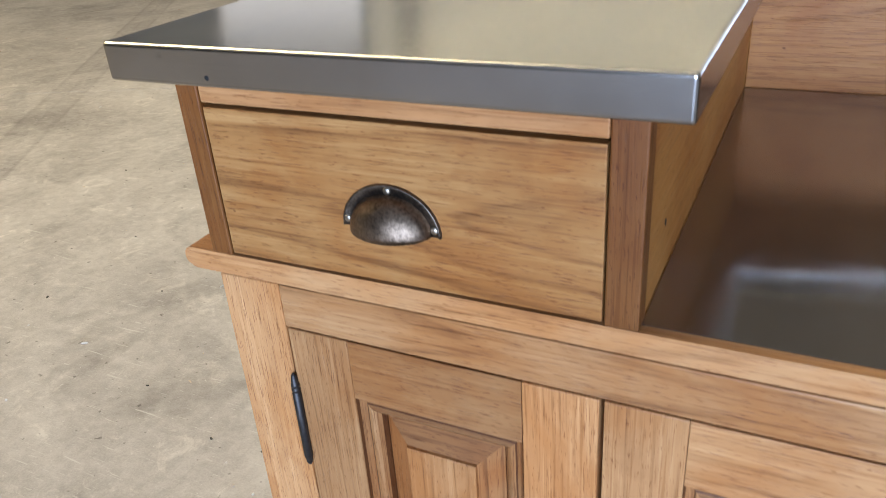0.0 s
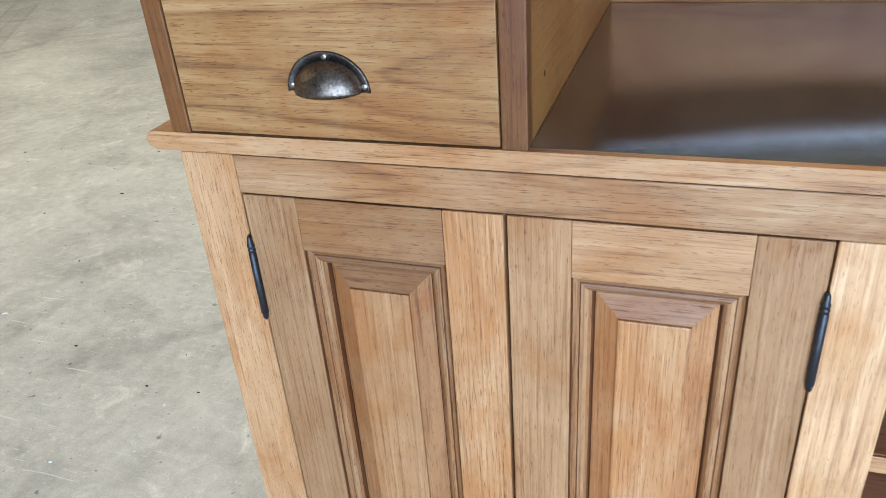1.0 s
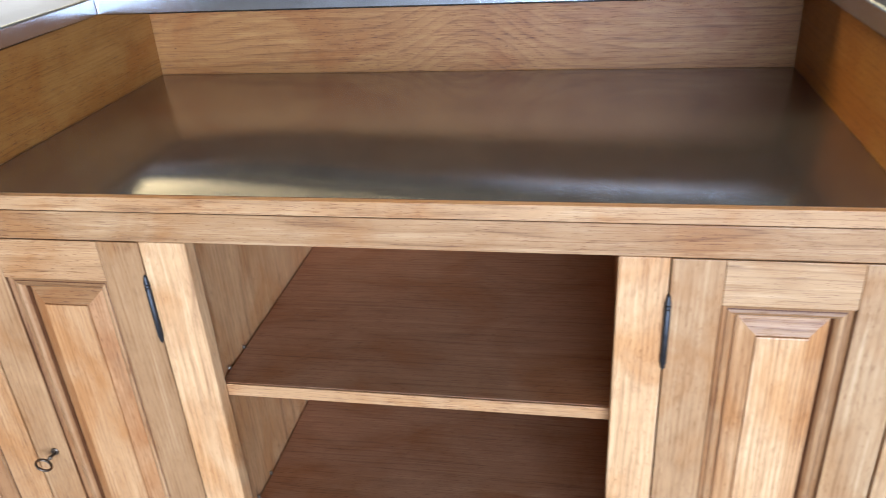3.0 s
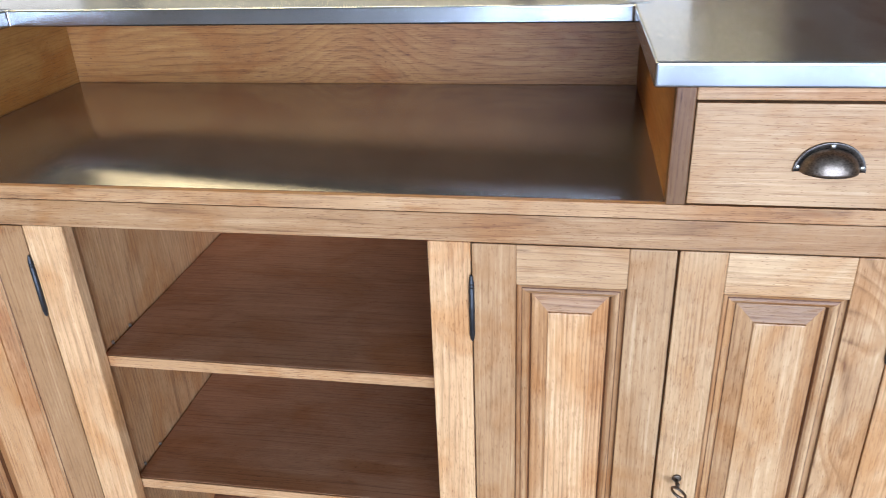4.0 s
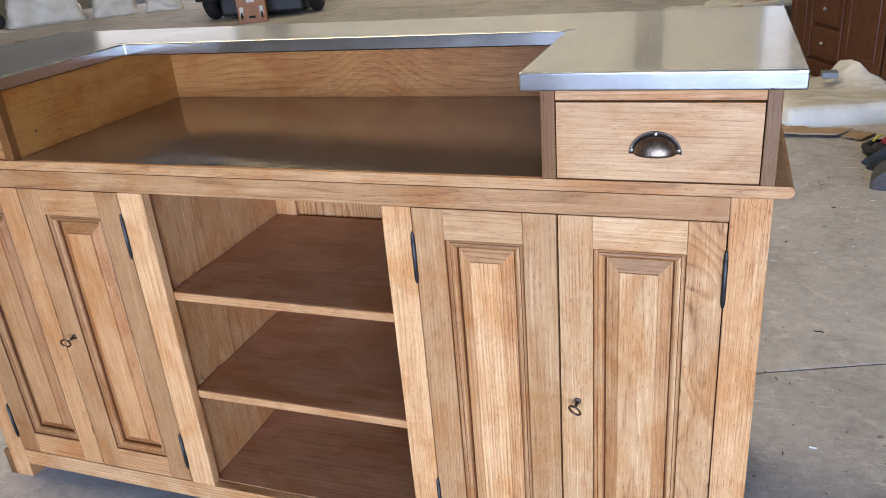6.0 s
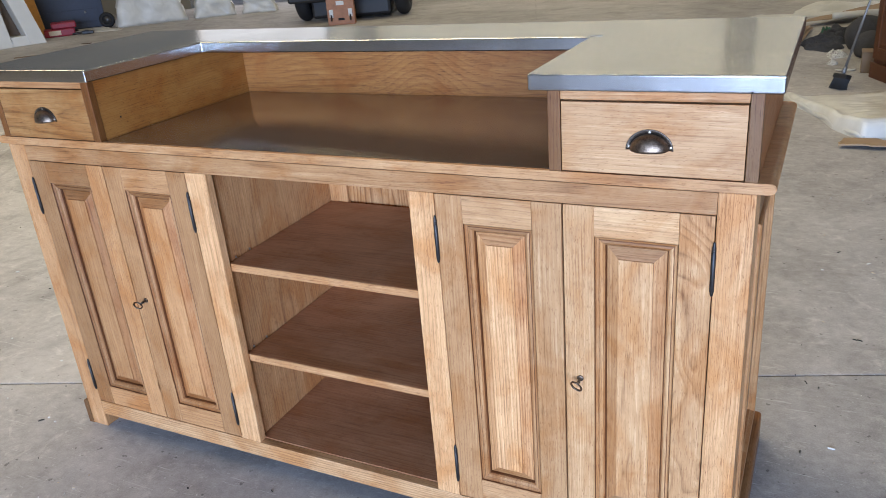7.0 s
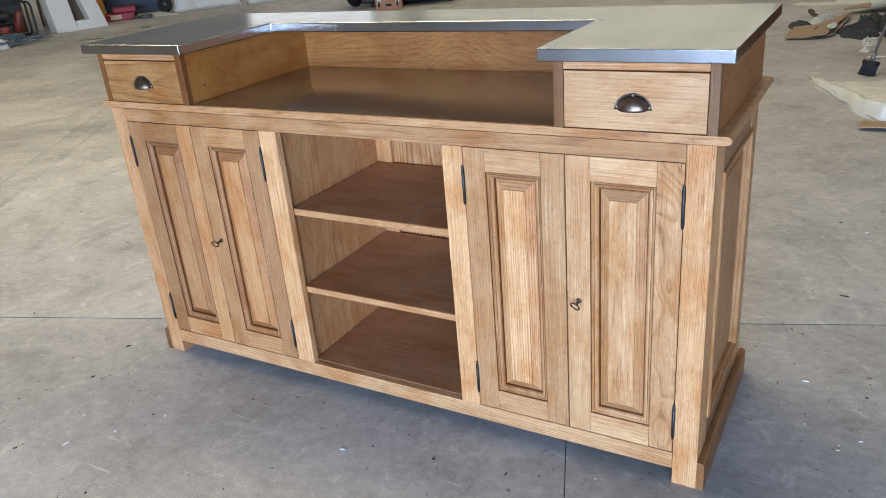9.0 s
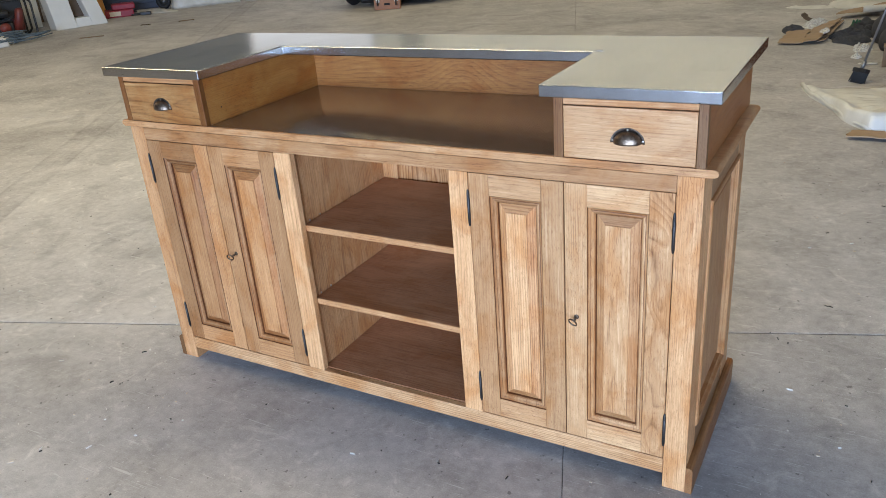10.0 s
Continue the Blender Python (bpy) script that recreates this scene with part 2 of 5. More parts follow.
iron = plain("blackened_iron", (0.055, 0.050, 0.048), 0.5, 0.85, 0.3, 140.0, 0.0003)
bronze = plain("aged_bronze", (0.19, 0.138, 0.098), 0.40, 1.0, 0.7, 420.0, 0.0006)
screw_metal = plain("screw_steel", (0.46, 0.41, 0.34), 0.35, 1.0)
hole_black = plain("lock_hole", (0.008, 0.007, 0.006), 0.8)
white_paint = plain("white_paint", (0.62, 0.61, 0.57), 0.5, 0, 0.05, 6.0)
wall_dark = plain("dark_grey_wall", (0.29, 0.283, 0.265), 0.6, 0, 0.1, 2.0)
assumed_pane = plain("milky_roof_pane", (0.8, 0.8, 0.76), 0.6, 0, 0.03, 2.0)
wall_cream = plain("cream_wall", (0.82, 0.77, 0.62), 0.75, 0, 0.07, 2.0, 0.002)
roof_sheet = plain("roof_sheet", (0.37, 0.36, 0.33), 0.6, 0, 0.07, 2.0)
outer_ground = plain("yard_gravel", (0.34, 0.33, 0.31), 0.9, 0, 0.25, 3.0)
black_plastic = plain("black_plastic", (0.014, 0.014, 0.015), 0.45, 0, 0.3)
rubber = plain("black_rubber", (0.012, 0.012, 0.013), 0.75, 0, 0.3, 30.0, 0.001)
red_plastic = plain("red_plastic", (0.27, 0.016, 0.030), 0.45, 0, 0.2)
red_enamel = plain("red_enamel", (0.13, 0.022, 0.014), 0.5, 0, 0.6)
orange_paint = plain("orange_board", (0.50, 0.24, 0.05), 0.55, 0, 0.2)
navy_paint = plain("navy_paint", (0.020, 0.028, 0.055), 0.5, 0, 0.2)
grey_metal = plain("grey_metal", (0.30, 0.30, 0.30), 0.4, 0.7, 0.2)
cardboard = plain("cardboard", (0.35, 0.24, 0.14), 0.8, 0, 0.18, 9.0, 0.002)
cloth_dark = plain("dark_cloth", (0.030, 0.032, 0.042), 0.95, 0, 0.5, 40.0, 0.003)
denim = plain("denim", (0.020, 0.034, 0.066), 0.9, 0, 0.8, 40.0, 0.002)
grey_cloth = plain("grey_cloth", (0.05, 0.05, 0.054), 0.95, 0, 0.35, 70.0, 0.002)
hose_blue = plain("grey_blue_hose", (0.085, 0.12, 0.15), 0.5, 0, 0.3)
brown_plate = plain("rust_brown_plate", (0.33, 0.145, 0.065), 0.55, 0, 0.3, 14.0)
rust_dark = plain("dark_brown_board", (0.11, 0.075, 0.05), 0.7, 0, 0.4, 5.0)
beige = plain("beige_paper", (0.55, 0.45, 0.33), 0.7)
blue_grey = plain("blue_grey_box", (0.14, 0.16, 0.17), 0.6)
green_cloth = plain("green_rag", (0.03, 0.14, 0.08), 0.8)
yellow_trim = plain("yellow_trim", (0.6, 0.5, 0.03), 0.6)


def plastic_sheet():
    m, nt, bsdf = material("milky_plastic_sheet")
    v, info = shifted(nt)
    n = noise_tex(nt, v, 5.0, 5.0, 0.55, 1.0)
    col = ramp(nt, n, [(0.3, (0.57, 0.55, 0.49)), (0.7, (0.70, 0.68, 0.62))])
    nt.links.new(mix(nt, col, info.outputs["Color"], 1.0, "MULTIPLY"), bsdf.inputs["Base Color"])
    bsdf.inputs["Roughness"].default_value = 0.4
    bsdf.inputs["Transmission Weight"].default_value = 0.12
    bsdf.inputs["Subsurface Weight"].default_value = 0.0
    bump(nt, bsdf, n, 0.4, 0.010)
    return m


milky = plastic_sheet()


def film_material():
    """Thin clear film: glossy creases, half seen through."""
    m, nt, bsdf = material("clear_film")
    v, info = shifted(nt)
    n = noise_tex(nt, v, 22.0, 4.0, 0.6, 1.5)
    nt.links.new(ramp(nt, n, [(0.35, (0.62, 0.61, 0.58)), (0.65, (0.88, 0.87, 0.84))]), bsdf.inputs["Base Color"])
    bsdf.inputs["Roughness"].default_value = 0.16
    bsdf.inputs["Transmission Weight"].default_value = 0.25
    bsdf.inputs["IOR"].default_value = 1.15
    bsdf.inputs["Specular IOR Level"].default_value = 0.9
    bump(nt, bsdf, n, 0.8, 0.012)
    return m


clear_film = film_material()


def concrete():
    m, nt, bsdf = material("worn_concrete")
    geo = nt.nodes.new("ShaderNodeNewGeometry")
    info = nt.nodes.new("ShaderNodeObjectInfo")
    p = geo.outputs["Position"]
    big = noise_tex(nt, p, 0.55, 5.0, 0.6, 0.6)
    mid_n = noise_tex(nt, p, 3.2, 6.0, 0.65, 0.8)
    fine = noise_tex(nt, p, 26.0, 6.0, 0.7)
    grain = noise_tex(nt, p, 190.0, 3.0, 0.6)
    smear = node(nt, "ShaderNodeMapping", Rotation=(0, 0, radians(-14)), Scale=(1.0, 5.0, 1.0))
    nt.links.new(p, smear.inputs["Vector"])
    swept = noise_tex(nt, smear.outputs["Vector"], 1.3, 5.0, 0.65, 0.5)
    f = math_node(nt, "ADD", math_node(nt, "MULTIPLY", big, 0.50), math_node(nt, "MULTIPLY", mid_n, 0.32))
    f = math_node(nt, "ADD", f, math_node(nt, "MULTIPLY", fine, 0.30))
    f = math_node(nt, "ADD", f, math_node(nt, "MULTIPLY", swept, 0.04))
    f = math_node(nt, "ADD", f, math_node(nt, "MULTIPLY", grain, 0.20))
    f = math_node(nt, "SUBTRACT", f, 0.17)
    col = ramp(nt, f, [(0.36, (0.255, 0.238, 0.224)), (0.49, (0.385, 0.362, 0.342)), (0.63, (0.53, 0.502, 0.478))])
    # dark spots and stains
    st = noise_tex(nt, p, 5.5, 3.0, 0.55, 0.3)
    col = mix(nt, col, mix(nt, col, (0.45, 0.44, 0.43), 1.0, "MULTIPLY"), ramp(nt, st, [(0.62, grey(0.0)), (0.74, grey(0.32))]))
    soil = noise_tex(nt, p, 1.7, 4.0, 0.5, 1.4)
    col = mix(nt, col, mix(nt, col, (0.66, 0.655, 0.65), 1.0, "MULTIPLY"), ramp(nt, soil, [(0.56, grey(0.0)), (0.66, grey(0.5))]))
    dots = noise_tex(nt, p, 38.0, 2.0, 0.5)
    col = mix(nt, col, mix(nt, col, (0.35, 0.34, 0.33), 1.0, "MULTIPLY"), ramp(nt, dots, [(0.69, grey(0.0)), (0.74, grey(0.75))]))
    dust = noise_tex(nt, p, 9.0, 5.0, 0.7, 1.2)
    col = mix(nt, col, mix(nt, col, (1.35, 1.35, 1.33), 1.0, "MULTIPLY"), ramp(nt, dust, [(0.56, grey(0.0)), (0.70, grey(0.8))]))
    specks = noise_tex(nt, p, 75.0, 2.0, 0.5)
    col = mix(nt, col, (0.66, 0.65, 0.62), ramp(nt, specks, [(0.71, grey(0.0)), (0.75, grey(0.6))]))
    # pale scrapes, long and thin, in two directions
    for ang, sc, lo in ((64.0, 5.2, 0.70), (-38.0, 6.0, 0.71), (12.0, 4.4, 0.72), (33.0, 13.0, 0.70), (-71.0, 15.0, 0.71), (-8.0, 11.0, 0.71)):
        mp = node(nt, "ShaderNodeMapping", Rotation=(0, 0, radians(ang)), Scale=(sc, sc * 17.0, 1.0))
        nt.links.new(p, mp.inputs["Vector"])
        sn = noise_tex(nt, mp.outputs["Vector"], 1.0, 3.0, 0.55, 0.5)
        col = mix(nt, col, (0.58, 0.57, 0.54), ramp(nt, sn, [(lo - 0.03, grey(0.0)), (lo + 0.015, grey(0.75))]))
    # a pair of faint tyre marks across the floor
    dot = nt.nodes.new("ShaderNodeVectorMath")
    dot.operation = "DOT_PRODUCT"
    nt.links.new(p, dot.inputs[0])
    dot.inputs[1].default_value = (0.83, 0.558, 0.0)
    across = math_node(nt, "ADD", math_node(nt, "MULTIPLY", dot.outputs["Value"], 1.6667), 4.5167)
    track = ramp(nt, across, [(0.28, grey(0.0)), (0.31, grey(1.0)), (0.36, grey(0.45)), (0.47, grey(0.25)), (0.50, grey(0.7)), (0.53, grey(0.3)), (0.64, grey(0.4)), (0.69, grey(0.9)), (0.72, grey(0.0))])
    broken = ramp(nt, noise_tex(nt, p, 1.1, 4.0, 0.6), [(0.34, grey(0.25)), (0.58, grey(0.9))])
    col = mix(nt, col, mix(nt, col, (0.70, 0.69, 0.69), 1.0, "MULTIPLY"), mix(nt, (0, 0, 0), track, broken))
    # dark hairline cracks
    vo = nt.nodes.new("ShaderNodeTexVoronoi")
    vo.feature = "DISTANCE_TO_EDGE"
    vo.inputs["Scale"].default_value = 0.42
    wob = nt.nodes.new("ShaderNodeVectorMath")
    wob.operation = "MULTIPLY_ADD"
    wn_ = node(nt, "ShaderNodeTexNoise", Scale=1.6, Detail=5.0)
    nt.links.new(p, wn_.inputs["Vector"])
    nt.links.new(wn_.outputs["Color"], wob.inputs[0])
    wob.inputs[1].default_value = (0.9, 0.9, 0.0)
    nt.links.new(p, wob.inputs[2])
    nt.links.new(wob.outputs[0], vo.inputs["Vector"])
    crack = ramp(nt, vo.outputs["Distance"], [(0.0, grey(0.12)), (0.0025, grey(0.0))])
    gate = ramp(nt, noise_tex(nt, p, 0.8, 2.0), [(0.52, grey(0.0)), (0.6, grey(1.0))])
    col = mix(nt, col, (0.12, 0.115, 0.105), mix(nt, (0, 0, 0), crack, gate))
    nt.links.new(mix(nt, col, info.outputs["Color"], 1.0, "MULTIPLY"), bsdf.inputs["Base Color"])
    nt.links.new(math_node(nt, "ADD", 0.55, math_node(nt, "MULTIPLY", mid_n, 0.3)), bsdf.inputs["Roughness"])
    bsdf.inputs["Specular IOR Level"].default_value = 0.25
    bump(nt, bsdf, math_node(nt, "ADD", fine, math_node(nt, "MULTIPLY", grain, 0.4)), 0.13, 0.004)
    return m


concrete_mat = concrete()
joint_fill = plain("dark_joint", (0.085, 0.080, 0.074), 0.9, 0, 0.4, 40.0)

# ---- mesh helpers ----
PLACE = {}


def box(lo, hi, bevel=0.0015, bm=None):
    bm = bm or bmesh.new()
    made = bmesh.ops.create_cube(bm, size=1.0)["verts"]
    for v in made:
        v.co = Vector([lo[i] + (v.co[i] + 0.5) * (hi[i] - lo[i]) for i in range(3)])
    if bevel:
        edges = list({e for v in made for e in v.link_edges})
        bmesh.ops.bevel(bm, geom=edges, offset=bevel, segments=2, affect="EDGES", profile=0.5)
    return bm


def finish(bm, name, mat, smooth=False):
    bmesh.ops.recalc_face_normals(bm, faces=bm.faces)
    me = bpy.data.meshes.new(name)
    bm.to_mesh(me)
    bm.free()
    for m in (mat if isinstance(mat, (list, tuple)) else (mat,)):
        me.materials.append(m)
    if smooth:
        for p in me.polygons:
            p.use_smooth = True
    return me


def thing(name, at, label, category, group="", kind=""):
    ob = new(name)
    ob.empty_display_size = 0.1
    ob.location = at
    PLACE[ob] = Vector(at)
    return tagged(ob, label, category, group, kind)


def part(name, bm, mat, parent=None, label="", tint=None, smooth=False, category="", kind="", group="", figure=0.17):
    """One mesh, with its origin in its middle, under a thing or a part; without a parent a thing of its own, with its origin at its foot."""
    co = [v.co for v in bm.verts]
    lo = Vector([min(c[i] for c in co) for i in range(3)])
    hi = Vector([max(c[i] for c in co) for i in range(3)])
    mid = (lo + hi) / 2
    if parent is None:
        mid.z = lo.z
    bmesh.ops.translate(bm, verts=bm.verts, vec=-mid)
    ob = new(name, finish(bm, name, mat, smooth))
    PLACE[ob] = mid
    if parent is not None:
        ob.parent = parent
        ob.location = mid - PLACE[parent]
    else:
        ob.location = mid
    ob.color = (*(tint or (1, 1, 1)), figure)
    return tagged(ob, label, category, group, kind)


def tint(v, warm=0.02):
    return (v * (1 + warm), v, v * (1 - warm))


def tube(points, r, n=8, closed=False, bm=None, caps=True):
    """A round bar along points; r is one radius, or one for every point."""
    bm = bm or bmesh.new()
    pts = [Vector(p) for p in points]
    count = len(pts)
    rings = []
    side = None
    for i, p in enumerate(pts):
        a = pts[i - 1] if (i or closed) else p
        b = pts[(i + 1) % count] if (i < count - 1 or closed) else p
        d = (b - a).normalized()
        if side is None:
            side = d.orthogonal().normalized()
        side = (side - d * side.dot(d)).normalized()
        up = d.cross(side)
        rad = r[i] if isinstance(r, (list, tuple)) else r
        rings.append([bm.verts.new(p + rad * (math.cos(2 * math.pi * k / n) * side + math.sin(2 * math.pi * k / n) * up)) for k in range(n)])
    for i in range(count if closed else count - 1):
        a, b = rings[i], rings[(i + 1) % count]
        shift = 0
        if closed and i == count - 1:
            shift = min(range(n), key=lambda s: (a[0].co - b[s].co).length)
        for k in range(n):
            bm.faces.new((a[k], a[(k + 1) % n], b[(k + 1 + shift) % n], b[(k + shift) % n]))
    if not closed and caps:
        bm.faces.new(rings[0]), bm.faces.new(rings[-1])
    return bm


def stepped(rect, profile, to_world, bm=None, cap=True, back=None, tones=(), ends=None, upper=None):
    """Nested rectangles, each set in from rect=(a0, b0, a1, b1) and at its own depth: a mould or a raised panel with mitred corners.
    tones: the material's number for each step; ends: a step and the material of its upper and lower side."""
    bm = bm or bmesh.new()
    a0, b0, a1, b1 = rect
    loops = []
    for inset, depth in profile:
        i = inset
        loops.append([bm.verts.new(to_world(a, b, depth)) for a, b in
                      ((a0 + i, b0 + i), (a1 - i, b0 + i), (a1 - i, b1 - i), (a0 + i, b1 - i))])
    for n, (p, q) in enumerate(zip(loops, loops[1:])):
        for k in range(4):
            f = bm.faces.new((p[k], p[(k + 1) % 4], q[(k + 1) % 4], q[k]))
            f.material_index = tones[n] if tones else 0
            if ends and n == ends[0] and k in (0, 2):
                f.material_index = ends[1]
            if upper is not None and k == 2 and f.material_index != 1:
                f.material_index = upper
    if cap:
        bm.faces.new(loops[-1])
    if back is not None:
        i = profile[0][0]
        bl = [bm.verts.new(to_world(a, b, back)) for a, b in ((a0 + i, b0 + i), (a1 - i, b0 + i), (a1 - i, b1 - i), (a0 + i, b1 - i))]
        for k in range(4):
            bm.faces.new((loops[0][k], loops[0][(k + 1) % 4], bl[(k + 1) % 4], bl[k]))
        bm.faces.new(bl)
    return bm


def sheet(outline, thickness, lift, wave=0.0, cells=14, seed=0.0, drape=None, ragged=0.03):
    """A thin sheet over an outline's box, cut to the outline by its corners (four points), with waves; it has a true thickness."""
    bm = bmesh.new()
    p00, p10, p11, p01 = [Vector((*p[:2], 0)) for p in outline]
    tops = []
    for j in range(cells + 1):
        row = []
        for i in range(cells + 1):
            s, t = i / cells, j / cells
            p = (p00 * (1 - s) + p10 * s) * (1 - t) + (p01 * (1 - s) + p11 * s) * t
            n1 = noise.noise(Vector((p.x * 5 + seed, p.y * 5, seed)))
            n2 = noise.noise(Vector((p.x * 16, p.y * 16 + seed, 3.0)))
            edge = ragged * noise.noise(Vector((s * 7 + seed, t * 7, 9.0)))
            z = lift + wave * max(0.0, 0.5 + n1 + 0.35 * n2)
            if drape:
                z += drape(s, t)
            row.append(bm.verts.new((p.x + edge, p.y + edge * 0.7, z)))
        tops.append(row)
    lows = [[bm.verts.new((v.co.x, v.co.y, v.co.z - thickness)) for v in row] for row in tops]
    for j in range(cells):
        for i in range(cells):
            bm.faces.new((tops[j][i], tops[j][i + 1], tops[j + 1][i + 1], tops[j + 1][i]))
            bm.faces.new((lows[j][i], lows[j + 1][i], lows[j + 1][i + 1], lows[j][i + 1]))
    rim = [(0, i) for i in range(cells)] + [(j, cells) for j in range(cells)] + [(cells, cells - i) for i in range(cells)] + [(cells - j, 0) for j in range(cells)]
    for k in range(len(rim)):
        (j0, i0), (j1, i1) = rim[k], rim[(k + 1) % len(rim)]
        bm.faces.new((tops[j0][i0], tops[j1][i1], lows[j1][i1], lows[j0][i0]))
    return bm


def heap(cx, cy, rx, ry, height, seed, cells=26, rough=0.35, base=0.0):
    """A crumpled heap that lies on the ground."""
    bm = bmesh.new()
    rows = []
    for j in range(cells + 1):
        row = []
        for i in range(cells * 2):
            a, r = math.pi * i / cells, j / cells
            wob = 1 + 0.28 * noise.noise(Vector((math.cos(a) * 1.7 + seed, math.sin(a) * 1.7, seed)))
            x, y = cx + rx * r * wob * math.cos(a), cy + ry * r * wob * math.sin(a)
            n1 = noise.noise(Vector((x * 6 + seed, y * 6, seed * 2)))
            ridge = 1 - abs(noise.noise(Vector((x * 9, y * 9 + seed, 4.0)))) * 2
            z = height * (1 - r ** 3) * (0.65 + rough * n1 + rough * 0.7 * ridge)
            row.append(bm.verts.new((x, y, base + max(0.003, z) if j < cells else base)))
            if j == 0:
                break
        rows.append(row)
    n = cells * 2
    for k in range(n):
        bm.faces.new((rows[0][0], rows[1][k], rows[1][(k + 1) % n]))
    for j in range(1, cells):
        for k in range(n):
            bm.faces.new((rows[j][k], rows[j + 1][k], rows[j + 1][(k + 1) % n], rows[j][(k + 1) % n]))
    bm.faces.new(rows[-1])
    return bm



def folds(cx, cy, rx, ry, height, seed, turn=0.0, count=5.0, cells=30, base=0.0):
    """Cloth thrown on the ground: long rounded folds that run together, with an uneven outline."""
    bm = bmesh.new()
    n, rows = cells * 2, []
    c, s = math.cos(radians(turn)), math.sin(radians(turn))
    for j in range(cells + 1):
        row = []
        for i in range(n):
            a, r = 2 * math.pi * i / n, j / cells
            wob = 1 + 0.30 * noise.noise(Vector((math.cos(a) * 1.9 + seed, math.sin(a) * 1.9, seed)))
            p, q = r * wob * math.cos(a), r * wob * math.sin(a)
            bend = 0.55 * noise.noise(Vector((p * 1.6 + seed, q * 1.6, 2.0))) + 0.2 * noise.noise(Vector((p * 4, q * 4 + seed, 5.0)))
            fold = abs(math.sin((p * c + q * s + bend) * count))
            hump = 0.62 + 0.5 * noise.noise(Vector((p * 2.1, q * 2.1 + seed, 7.0)))
            z = height * (1 - min(1.0, r) ** 4) * hump * (0.40 + 0.60 * fold ** 0.6)
            row.append(bm.verts.new((cx + rx * p, cy + ry * q, base + (max(0.004, z) if j < cells else 0.0))))
            if j == 0:
                break
        rows.append(row)
    for k in range(n):
        bm.faces.new((rows[0][0], rows[1][k], rows[1][(k + 1) % n]))
    for j in range(1, cells):
        for k in range(n):
            bm.faces.new((rows[j][k], rows[j + 1][k], rows[j + 1][(k + 1) % n], rows[j][(k + 1) % n]))
    bm.faces.new(rows[-1])
    return bm


def crumple(cx, cy, rx, ry, height, seed, cells=22, base=0.0):
    """Film crushed into sharp flat facets."""
    bm = heap(cx, cy, rx, ry, height, seed, cells, 0.2, base)
    low = base + 0.002
    for v in bm.verts:
        if v.co.z > low:
            f = Vector((v.co.x * 34 + seed, v.co.y * 13, seed))
            v.co.z = base + max(0.003, (v.co.z - base) * (0.55 + 1.1 * abs(noise.cell(f)) * abs(noise.noise(f * 0.7)) + 0.9 * abs(noise.noise(f * 1.7))))
            v.co.x += 0.10 * rx * noise.noise(f * 1.3)
            v.co.y += 0.10 * ry * noise.noise(f * 1.1 + Vector((4, 0, 0)))
    return bm

# ---- the hall ----
U0, U1, V0, V1, ROOF = -17.0, 13.0, -8.6, 16.0, 6.5
TURNED = Matrix.Rotation(radians(HALL), 4, "Z")


def hall_boxes(*spans):
    """Boxes along the hall's walls, each (u0, v0, z0, u1, v1, z1), in one mesh."""
    bm = bmesh.new()
    for s in spans:
        box(s[:3], s[3:], 0, bm)
    bmesh.ops.transform(bm, matrix=TURNED, verts=bm.verts)
    return bm


def structure(name, bm, mat, label):
    ob = new(name, finish(bm, name, mat))
    PLACE[ob] = Vector((0, 0, 0))
    return tagged(ob, label, name.split("_")[0], "", "structure")


ground_mesh = bmesh.new()
bmesh.ops.create_grid(ground_mesh, x_segments=4, y_segments=4, size=900.0, matrix=Matrix.Translation((0, 0, -0.16)))
structure("ground", ground_mesh, outer_ground, "pale gravel yard outside the hall")
structure("wall_south", hall_boxes((U0, V0 - 0.25, 0, -4.4, V0, ROOF), (3.6, V0 - 0.25, 0, U1, V0, ROOF), (-4.4, V0 - 0.25, 3.2, 3.6, V0, ROOF)),
          wall_dark, "dark grey workshop wall with a wide open gate")
structure("wall_north", hall_boxes((-4.1, V1, 0, 7.4, V1 + 0.25, 5.4), (-4.1, V1, 5.4, U1, V1 + 0.25, ROOF)), wall_cream, "cream workshop wall between two tall openings")
structure("wall_north_west", hall_boxes((U0, V1, 0, -7.2, V1 + 0.25, 3.9), (U0, V1, 3.9, -4.1, V1 + 0.25, ROOF)), wall_dark, "dark grey workshop wall")
structure("wall_north_east", hall_boxes((9.4, V1, 0, U1, V1 + 0.25, 5.4)), wall_cream, "plain cream workshop wall")
structure("column", hall_boxes((-3.45, V1 - 0.42, 0, -2.95, V1 - 0.005, ROOF - 0.005)), wall_dark, "dark grey steel column before the far wall")
structure("column_east", hall_boxes((4.62, V1 - 0.42, 0, 5.14, V1 - 0.005, ROOF - 0.005)), wall_dark, "dark grey steel column before the far wall")
structure("wall_west", hall_boxes((U0 - 0.25, V0 - 0.25, 0, U0, V1 + 0.25, ROOF)), wall_dark, "plain dark grey workshop wall")
structure("wall_east", hall_boxes((U1, V0 - 0.25, 0, U1 + 0.25, V1 + 0.25, ROOF)), wall_cream, "plain cream workshop wall")
strips, panes, edge = [], [], V0 - 0.25
for v, _, u_from, u_to in ASSUMED_STRIPS:
    strips += [(U0 - 0.25, edge, ROOF, U1 + 0.25, v - 0.6, ROOF + 0.12), (U0 - 0.25, v - 0.6, ROOF, u_from, v + 0.6, ROOF + 0.12),
               (u_to, v - 0.6, ROOF, U1 + 0.25, v + 0.6, ROOF + 0.12)]
    panes.append((u_from, v - 0.6, ROOF + 0.125, u_to, v + 0.6, ROOF + 0.14))
    edge = v + 0.6
